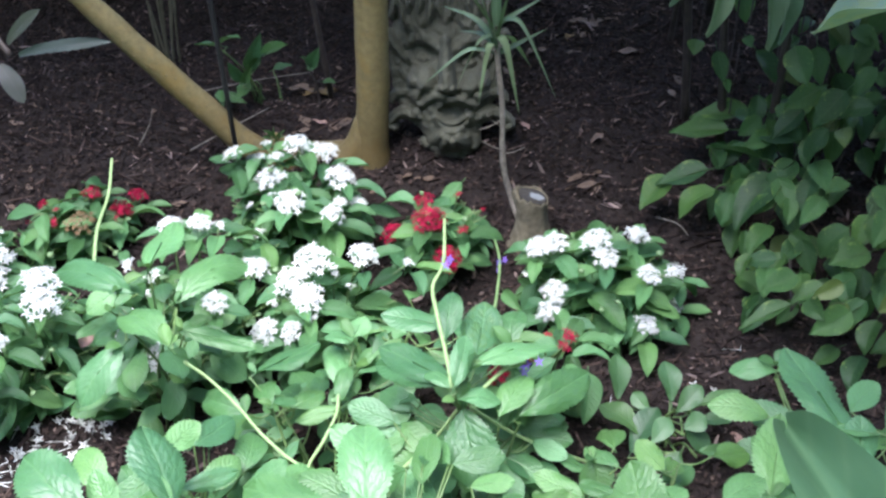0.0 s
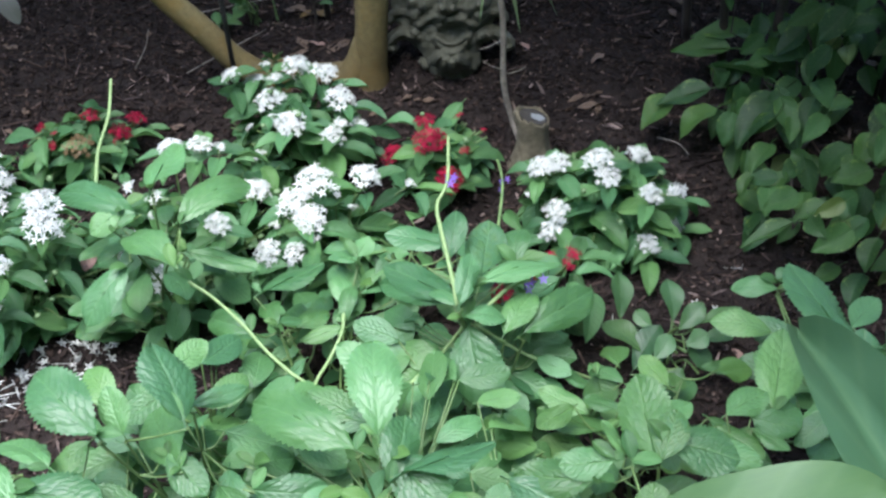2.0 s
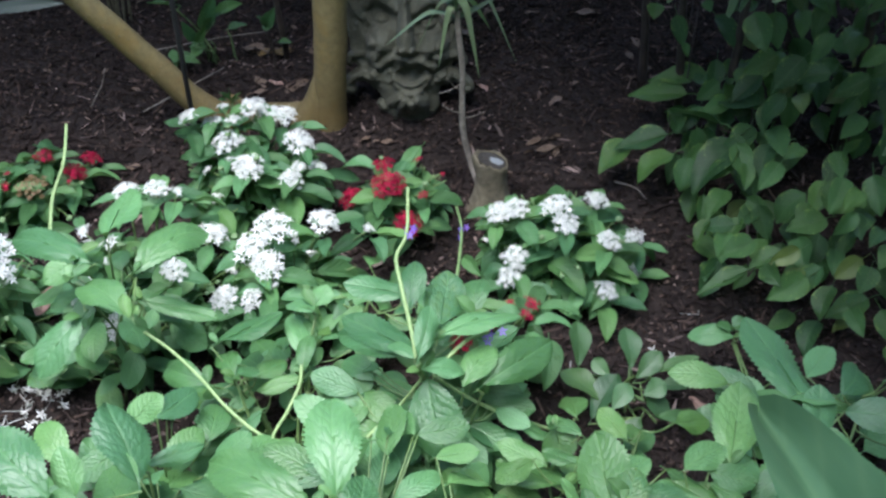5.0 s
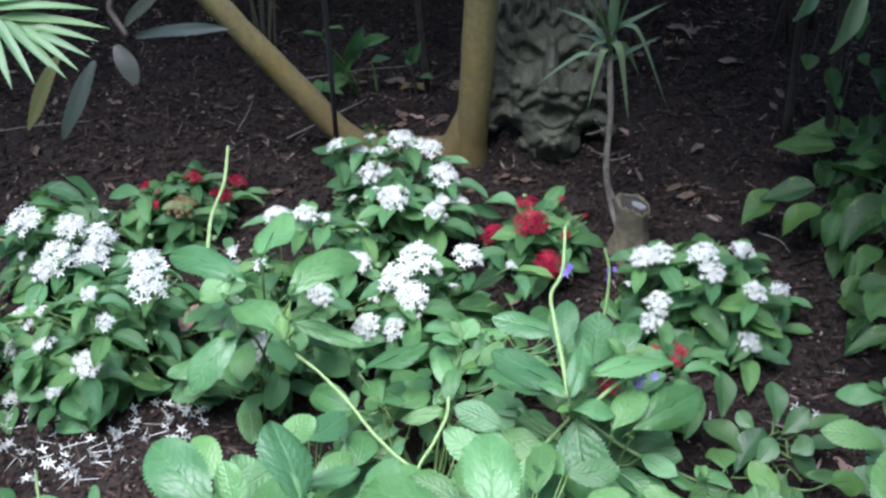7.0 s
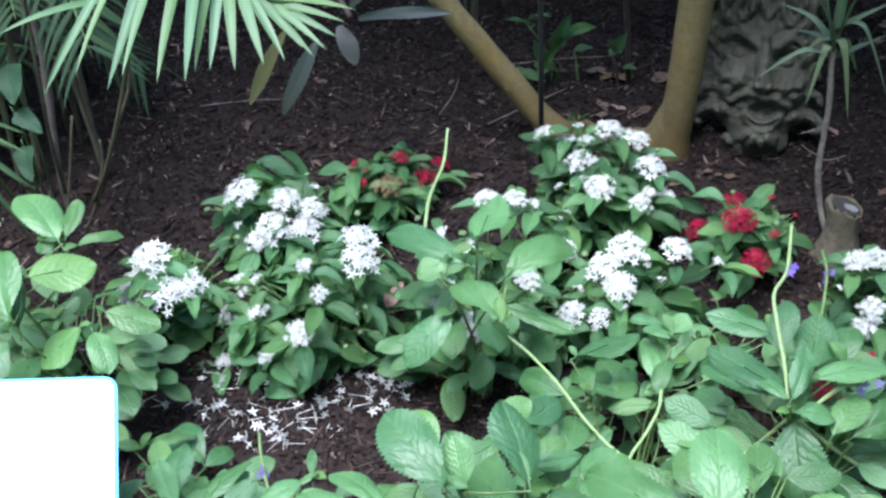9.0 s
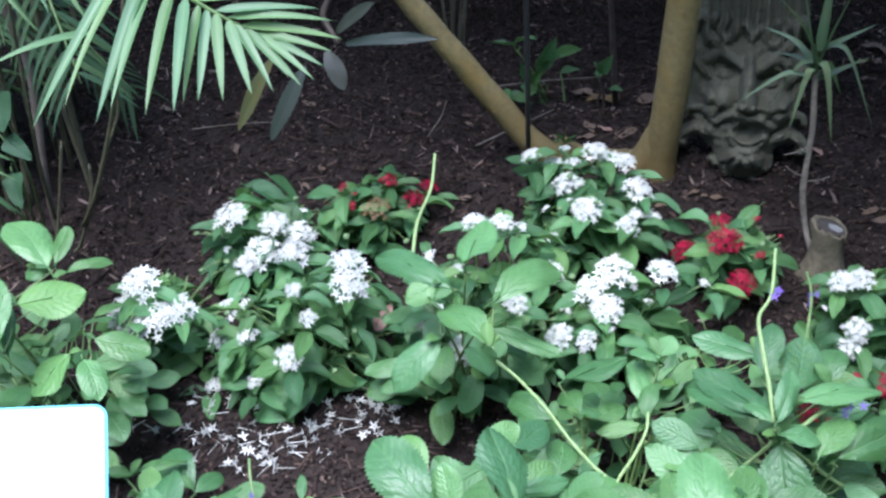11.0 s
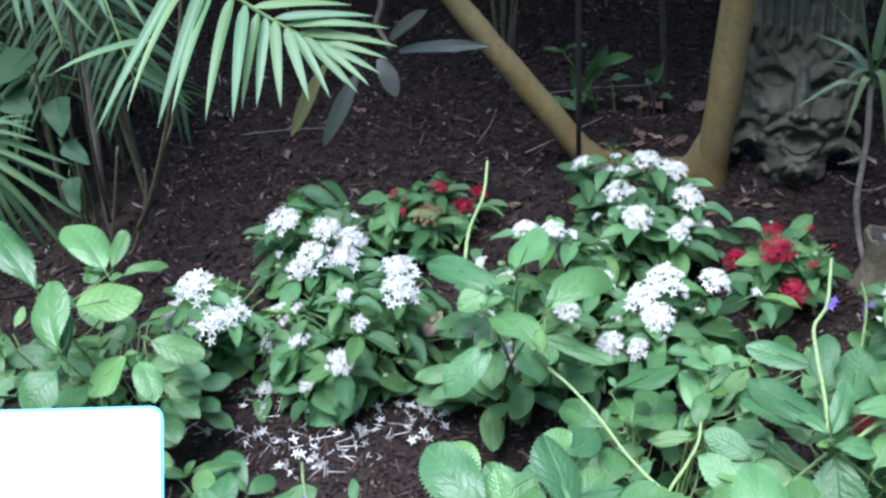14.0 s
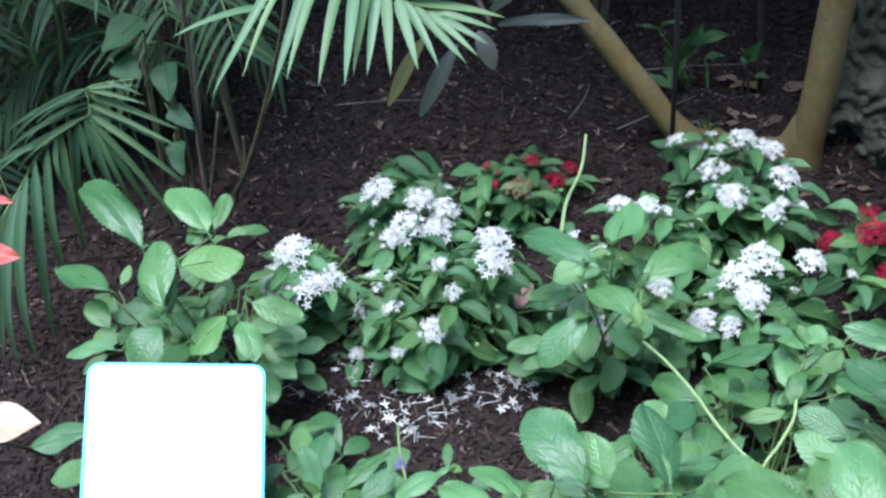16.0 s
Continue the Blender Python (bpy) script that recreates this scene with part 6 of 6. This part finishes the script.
def build_palms():
    palm = thing("palm", rest(-1.85, 2.0), "palm with arching bright green feather fronds", "palm", "palms")
    o = Vector(palm.location)
    frond(palm, [Vector((-1.85, 2.0, 0)), Vector((-1.8, 1.95, 0.6)), Vector((-1.5, 1.7, 1.05))] + FROND_RACHIS, (FROND_LOWER, FROND_UPPER), PALM_LEAFLETS, 0.006, 0.0018)
    frond(palm, [Vector((-1.85, 2.0, 0))] + FROND3_RACHIS, (FROND3,), PALM_HALF_SHADE, 0.005, 0.0015)
    palm2 = thing("palm", rest(-1.5, 1.98), "palm with drooping feather fronds in shade-toned green, thin canes", "palm", "palms")
    frond(palm2, [Vector((-1.8, 1.62, 0.03)), Vector((-1.74, 1.5, 0.16))] + FROND2_RACHIS, (FROND2_RIGHT, FROND2_LEFT, FROND2_LOW), PALM_HALF_SHADE, 0.0034, 0.0009, (0.2, -0.6, 0.8), 0.98)
    for k, path in enumerate((THIN_A, THIN_B)):
        add_stem(palm2, path, 0.0045, 0.0035, M_CANE, "cane", "thin ringed palm cane")
    add_stem(palm2, [rest(-1.46, 1.95, -0.02), Vector((-1.453, 1.95, 0.167)), Vector((-1.428, 1.95, 0.351)), Vector((-1.414, 1.95, 0.47)), Vector((-1.421, 1.95, 0.557)), Vector((-1.43, 1.95, 0.66)), Vector((-1.44, 1.97, 1.0))], 0.006, 0.014, M_SHEATH, "cane", "thick pinkish-grey palm stem")
    for line in (((-1.40, 1.9, 0.05), (-1.377, 1.9, 0.078), (-1.307, 1.9, 0.222), (-1.26, 1.9, 0.321), (-1.219, 1.9, 0.402), (-1.2, 1.88, 0.47)), ((-1.335, 1.9, 0.17), (-1.318, 1.9, 0.22), (-1.312, 1.9, 0.275)), ((-1.45, 1.9, 0.03), (-1.427, 1.9, 0.097), (-1.395, 1.9, 0.202), (-1.359, 1.9, 0.329))):
        add_stem(palm2, line, 0.0045, 0.003, M_CANE, "cane", "thin ringed palm cane")
    rng = random.Random(75)
    for k in range(9):
        x, y = rng.uniform(-1.95, -1.4), rng.uniform(2.0, 2.5)
        add_stem(palm2, [rest(x, y, -0.02), Vector((x + rng.gauss(0, 0.03), y, 0.5)), Vector((x + rng.gauss(0, 0.1), y, 1.3))], 0.0065, 0.005, M_CANE, "cane", "thin ringed palm cane")
    far = thing("palm", rest(-1.9, 2.2), "dense clump of palm fronds, shade put into their green", "palm", "palms")
    for k in range(26):
        b = Vector((rng.uniform(-2.3, -1.5), rng.uniform(1.95, 2.5), rng.uniform(0.25, 0.85)))
        a = rng.uniform(3.4, 6.2)
        t = b + Vector((math.cos(a) * 0.45, math.sin(a) * 0.3, rng.uniform(-0.35, 0.1)))
        wild_frond(far, b, t, 0.12, 15, 0.2, 0.014, PALM_SHADE, 200 + k)
        add_stem(far, [rest(b.x - 0.03, b.y + 0.05, -0.02), b.lerp(rest(b.x, b.y), 0.5), b], 0.006, 0.005, M_CANE, "cane", "thin palm cane")
    climber = porterweed("climbing vine with large round leaves among palm canes", (-1.52, 1.95), CLIMBER, VINE_LEAVES, 78, 0, name="climbing_vine", group="vines")


M_SHEATH = stem_material("pinkish_grey_sheath", (0.06, 0.05, 0.043), (0.15, 0.125, 0.108), 30, 0.75, 0.4)
M_CANE = stem_material("ringed_palm_cane", (0.04, 0.04, 0.022), (0.11, 0.105, 0.06), 40, 0.7, 0.3)
build_palms()


# ---- purple-leaved branch, back plants, hanging leaves ----
M_CREAM = leaf_material("cream_blotched", (0.33, 0.26, 0.19), (0.45, 0.37, 0.28), (0.3, 0.22, 0.17), 0.4, 5.0, 0.3, 0.0, 0.6, (0.1, 0.055, 0.04))
M_REDLEAF = leaf_material("red_speckled", (0.35, 0.05, 0.04), (0.5, 0.1, 0.08), (0.4, 0.2, 0.15), 0.4, 8.0, 0.3, 0.0, 0.5)
CREAM_LEAVES = meshes("leaf", "ovate", M_CREAM, 1, 101, arch=0.06, fold=0.2)
RED_LEAVES = meshes("leaf", "ovate", M_REDLEAF, 1, 102, arch=0.06, fold=0.2)


def build_croton():
    c = thing("croton", rest(-1.62, 2.45), "leaning croton with long toothed purple-grey leaves", "plant")
    add_stem(c, [rest(-1.62, 2.45, -0.02), Vector((-1.55, 2.35, 0.55)), Vector((-1.35, 2.1, 0.75)), Vector(CROTON_STEM[0]), Vector(CROTON_STEM[1])] + [Vector(q) for q in CROTON_STEM[2:3]], 0.008, 0.006, M_BROWNSTEM, "stem", "brown woody stem")
    rng = random.Random(80)
    for i, (bx, by, bz, tx, ty, tz, w) in enumerate(CROTON):
        place_leaf(c, CROTON_OLIVE[0] if i == 3 else rng.choice(CROTON_LEAVES), (bx, by, bz), (tx, ty, tz), w, (0.1, -0.6, 0.7), "leaf", 0.0, "olive-yellow leaf" if i == 3 else "")


build_croton()
# Small cream and red shapes, not identified, built as leaves on a stem.
c = porterweed("cream dark-blotched shape and red shapes, built as leaves on stems", (-1.45, 1.2), PALE_SHAPE, CREAM_LEAVES, 86, 0, name="croton", group="crotons", stem_mat=M_BROWNSTEM)
for bx, by, bz, tx, ty, tz, w in RED_SHAPES:
    place_leaf(c, RED_LEAVES[0], (bx, by, bz), (tx, ty, tz), w, (0, -0.5, 0.8), label="red speckled shape built as a leaf")
porterweed("low plant with cream-edged green leaves under the tree", (-0.42, 2.56), BACK_VARIEGATED, VARIEGATED_LEAVES, 82, 3, 0.06, 0.12, 0.03, "low_plant", "low plants", (0.04, 0.06))
porterweed("tiny green sprout at the foot of the slanting trunk", (-0.355, 2.25), SPROUT, VARIEGATED_LEAVES, 89, 0, 0.02, 0.08, 0.03, "sprout", "low plants", (0.02, 0.03))
porterweed("small seedling on the mulch behind the tree", (-0.29, 2.53), BACK_SMALL[:2], VARIEGATED_LEAVES, 83, 2, 0.03, 0.1, 0.03, "low_plant", "low plants", (0.03, 0.05), M_BROWNSTEM)
porterweed("small seedling behind the slanting trunk", (-0.52, 2.52), BACK_SMALL[2:], VARIEGATED_LEAVES, 84, 2, 0.03, 0.1, 0.03, "low_plant", "low plants", (0.03, 0.05), M_BROWNSTEM)


def build_hanging():
    h = thing("tall_plant", rest(0.95, 2.05), "tall plant with long pale drooping leaves over the shrub", "plant", "tall plants")
    add_stem(h, [rest(0.95, 2.05, -0.02), Vector((0.93, 2.0, 0.5)), Vector((0.86, 1.85, 1.1))], 0.014, 0.009, M_BROWNSTEM, "stem", "brown stem")
    top = Vector((0.86, 1.85, 1.1))
    rng = random.Random(88)
    for bx, by, bz, tx, ty, tz, w in HANGING:
        place_leaf(h, rng.choice(HANG_LEAVES), (bx, by, bz), (tx, ty, tz), w, (0, -0.5, 0.8))
        add_stem(h, [top, (top + Vector((bx, by, bz))) / 2 + Vector((0, 0, 0.05)), Vector((bx, by, bz))], 0.004, 0.003, M_GREENSTEM, "leaf_stalk", "green leaf stalk")


build_hanging()


def build_thicket():
    """The dark planting that closes the bed at the back."""
    rng = random.Random(90)
    verts, faces = [], []
    for _ in range(16000):
        x = rng.uniform(-4.5, 3.5)
        y = 3.55 + abs(rng.gauss(0, 0.5)) + 0.15 * math.sin(x * 2.1)
        z = 0.1 + 1.0 * rng.random() ** 0.8
        q = Vector((rng.gauss(0, 0.8), rng.gauss(-0.5, 0.6), rng.gauss(-0.4, 0.5))).normalized()
        s = q.orthogonal().normalized()
        l, w = rng.uniform(0.08, 0.16), rng.uniform(0.025, 0.05)
        p = Vector((x, y, z))
        k = len(verts)
        verts += [p, p + q * l * 0.45 + s * w, p + q * l, p + q * l * 0.45 - s * w]
        faces.append((k, k + 1, k + 2, k + 3))
    me = bpy.data.meshes.new("hedge")
    me.from_pydata(verts, [], faces)
    me.uv_layers.new(name="UV")
    me.materials.append(M_THICKET)
    tagged(new("hedge", me), "dark dense planting closing the back of the bed", "hedge", kind="stuff")
    for x, y in ((-0.25, 2.55), (-0.95, 3.2), (0.1, 3.3), (0.62, 2.75), (0.68, 2.8), (0.5, 3.1), (0.75, 2.9), (0.9, 2.7), (-1.5, 3.1), (-0.3, 3.3), (0.35, 3.35)):
        bm = bmesh.new()
        r = rng.uniform(0.005, 0.011)
        lean = rng.gauss(0, 0.04)
        tube(bm, smoothed([rest(x, y, -0.03), Vector((x + lean, y, 0.6)), Vector((x + lean * 2, y + 0.1, 1.8))], 5), r, r * 0.6, 8, 0.15)
        solid("woody_stem", bm, M_BROWNSTEM, "dark woody stem rising from the mulch", "stem", "woody stems")


def build_canes():
    """A tuft of thin pale canes on the mulch behind the slanting trunk."""
    rng = random.Random(91)
    tuft = thing("cane_tuft", rest(-0.69, 2.77), "tuft of thin pale dry canes behind the tree", "canes")
    for k in range(8):
        a = rng.uniform(-1, 1)
        foot = rest(-0.69 + a * 0.012 + rng.gauss(0, 0.006), 2.77 + rng.gauss(0, 0.02), -0.02)
        add_stem(tuft, [foot, foot + Vector((a * 0.022, 0.01, 0.16)), foot + Vector((a * 0.1, 0.05, 0.55))], rng.uniform(0.003, 0.005), 0.0025, M_CANE, "cane", "", 6, 4)


build_thicket()
build_canes()


def build_light_screen():
    """Unseen tall planting added round sides and path: closes the place, screens low light."""
    rng = random.Random(93)
    verts, faces = [], []
    for _ in range(8000):
        a = rng.uniform(2.6, 6.9)
        r = rng.uniform(3.6, 4.6)
        p = Vector((math.cos(a) * r * 1.1, 1.0 + math.sin(a) * r, 0.05 + 3.6 * rng.random()))
        q = Vector((rng.gauss(0, 0.8), rng.gauss(0, 0.8), rng.gauss(-0.4, 0.5))).normalized()
        s = q.orthogonal().normalized()
        l, w = rng.uniform(0.25, 0.5), rng.uniform(0.08, 0.16)
        k = len(verts)
        verts += [p, p + q * l * 0.45 + s * w, p + q * l, p + q * l * 0.45 - s * w]
        faces.append((k, k + 1, k + 2, k + 3))
    me = bpy.data.meshes.new("hedge")
    me.from_pydata(verts, [], faces)
    me.uv_layers.new(name="UV")
    me.materials.append(M_THICKET)
    tagged(new("hedge", me), "unseen tall green planting added to screen low light", "hedge", kind="stuff")


build_light_screen()


# ---- the sign ----
def build_sign():
    a, b, c, d = (Vector(q) for q in SIGN)
    across, down = (b - a), (c - a)
    x = across.normalized()
    n = across.cross(-down).normalized()
    if n.z < 0:
        n = -n
    y = n.cross(x)
    w, h = across.length, 0.32
    mid = (a + b) / 2 - y * h / 2
    sign = thing("sign", rest(mid.x, mid.y + 0.02), "blank-looking white sign on a post, blue edge for its glare fringe", "sign")
    o = Vector(sign.location)
    m = Matrix(((x.x, y.x, n.x, mid.x - o.x), (x.y, y.y, n.y, mid.y - o.y), (x.z, y.z, n.z, mid.z - o.z), (0, 0, 0, 1)))

    def plate(w, h, t, lift, r=0.018):
        bm = bmesh.new()
        ring = []
        for cx, cy, a0 in ((w / 2 - r, h / 2 - r, 0), (-w / 2 + r, h / 2 - r, 90), (-w / 2 + r, -h / 2 + r, 180), (w / 2 - r, -h / 2 + r, 270)):
            for k in range(7):
                q = radians(a0 + k * 15)
                ring.append((cx + r * math.cos(q), cy + r * math.sin(q)))
        lo = [bm.verts.new((px, py, lift)) for px, py in ring]
        hi = [bm.verts.new((px, py, lift + t)) for px, py in ring]
        bm.faces.new(hi)
        bm.faces.new(lo[::-1])
        for k in range(len(ring)):
            bm.faces.new((lo[k], lo[(k + 1) % len(ring)], hi[(k + 1) % len(ring)], hi[k]))
        bmesh.ops.bevel(bm, geom=[e for e in bm.edges if abs(e.verts[0].co.z - e.verts[1].co.z) < 1e-6 and e.verts[0].co.z > lift], offset=t * 0.3, segments=2, affect="EDGES")
        return bm
    # Backing juts past the face to paint the glare fringe in blue.
    back = part("panel", plate(w, h, 0.006, -0.006), M_FRINGE, sign, "backing with rounded corners, glare fringe painted as its blue edge", m)
    face = part("face", plate(w - 0.011, h - 0.011, 0.003, 0.001, 0.014), M_BOARD, sign, "bright white printed face", m)
    for mesh in (back.data, face.data):
        mesh.polygons.foreach_set("use_smooth", [False] * len(mesh.polygons))
    bm = bmesh.new()
    tube(bm, [Vector((0, 0, -0.1)), mid - o - n * 0.012], 0.009, 0.009, 10)
    part("post", bm, M_GREYMETAL, sign, "short grey metal post")


SIGN = [(-1.176, 1.041, 0.398), (-0.946, 1.144, 0.339), (-1.149, 0.884, 0.283), (-0.913, 0.987, 0.220)]
build_sign()


# ---- litter ----
def dead_leaf(x, y, length, turn, material, label, lift=0.006, tilt=0.0, slim=0.45):
    me = leaf_mesh("dead_leaf", "ovate", material, int(abs(x * 1000) + abs(y * 777)), arch=0.05, fold=0.2, wave=0.05, curl=0.05)
    ob = new("dead_leaf", me)
    ob.matrix_basis = pose(x, y, ground_z(x, y) + lift, tilt, 8, turn) @ Matrix.Diagonal((length * slim, length, length, 1))
    tagged(ob, label, "dead leaf", "dead leaves")


rng = random.Random(99)
M_DEAD_OCHRE = dead_leaf_material("ochre_dead_leaf", (0.09, 0.055, 0.016), (0.19, 0.125, 0.04))
for x, y, l, turn, material, words in (
        (-0.238, 2.567, 0.085, 95, M_DEAD_OCHRE, "broad ochre dead leaf curled on the mulch"),
        (-0.254, 2.397, 0.042, 60, M_DEAD_PINK, "pinkish dry dead leaf on the mulch"),
        (-0.29, 2.386, 0.05, 110, M_DEAD, "grey-tan dry dead leaf on the mulch"),
        (-0.005, 2.168, 0.05, 80, M_DEAD, "grey-tan dry dead leaf on the mulch"),
        (-0.057, 2.192, 0.035, 130, M_DEAD, "grey-tan dry dead leaf on the mulch"),
        (0.213, 2.33, 0.04, 20, M_DEAD_PINK, "pinkish dry dead leaf on the mulch"),
        (0.445, 2.876, 0.06, 75, M_DEAD, "grey-tan dry dead leaf on the mulch"),
        (0.481, 2.902, 0.05, 100, M_DEAD, "grey-tan dry dead leaf on the mulch"),
        (0.374, 2.836, 0.045, 160, M_DEAD_OCHRE, "broad ochre dead leaf curled on the mulch"),
        (-0.049, 2.325, 0.05, 70, M_DEAD, "grey-tan dry dead leaf on the mulch"),
        (0.362, 2.138, 0.09, 100, M_DEAD, "grey-tan dry dead leaf on the mulch")):
    dead_leaf(x, y, l, turn, material, words, slim=0.55 if material is M_DEAD_OCHRE else 0.22 if l > 0.08 else 0.42)
for x, y, l, turn in ((-0.27, 2.57, 0.1, 70), (-0.20, 2.55, 0.08, -60), (0.54, 2.68, 0.08, 80), (0.45, 2.86, 0.09, 60), (0.2, 2.6, 0.06, 20), (0.38, 2.3, 0.05, 140), (0.16, 2.15, 0.06, 30), (-0.3, 2.4, 0.06, 20), (-0.55, 2.14, 0.05, 90), (0.6, 2.5, 0.05, 10), (0.3, 2.75, 0.06, 110), (-1.0, 2.5, 0.05, 60), (-1.15, 2.3, 0.05, 200)):
    dead_leaf(x, y, l, turn, M_DEAD, "curled tan dead leaf on the mulch")
dead_leaf(-0.672, 1.645, 0.068, -18, M_DEAD_PINK, "pinkish dry dead leaf beside white pentas", 0.085, 12)
dead_leaf(0.5, 1.38, 0.05, 30, M_DEAD_PINK, "pinkish dry dead leaf on the mulch")
dead_leaf(-0.25, 2.37, 0.07, -50, M_DEAD, "tan dry dead leaf at the root flare")
dead_leaf(0.28, 2.15, 0.085, -72, M_DEAD, "narrow dry strip of bark on the mulch", slim=0.16)
dead_leaf(0.32, 2.16, 0.05, -60, M_DEAD, "short dry strip of bark on the mulch", slim=0.2)
for _ in range(130):
    x, y = rng.uniform(-1.9, 1.0), rng.uniform(2.05, 3.3)
    dead_leaf(x, y, rng.uniform(0.015, 0.04), rng.uniform(0, 360), M_DEAD, "small curled tan dead leaf on the mulch", slim=rng.uniform(0.25, 0.5))
for (x, y, z), (x2, y2, z2) in (((-0.684, 2.33, 0.12), (-0.632, 2.32, 0.22)), ((-0.57, 2.33, 0.1), (-0.4, 2.5, 0.11)), ((-1.3, 2.36, 0.1), (-1.05, 2.4, 0.11)), ((0.449, 1.996, 0.065), (0.502, 1.932, 0.06)), ((-0.6, 2.6, 0.11), (-0.3, 2.66, 0.12))):
    bm = bmesh.new()
    a, b = Vector((x, y, z)), Vector((x2, y2, z2))
    tube(bm, smoothed([a, (a + b) / 2 + Vector((0.01, 0, 0.006)), b], 4), 0.0018, 0.001, 6, 0.3)
    solid("twig", bm, M_GREYSTEM, "thin dry pale twig on the mulch", "twig", "twigs")
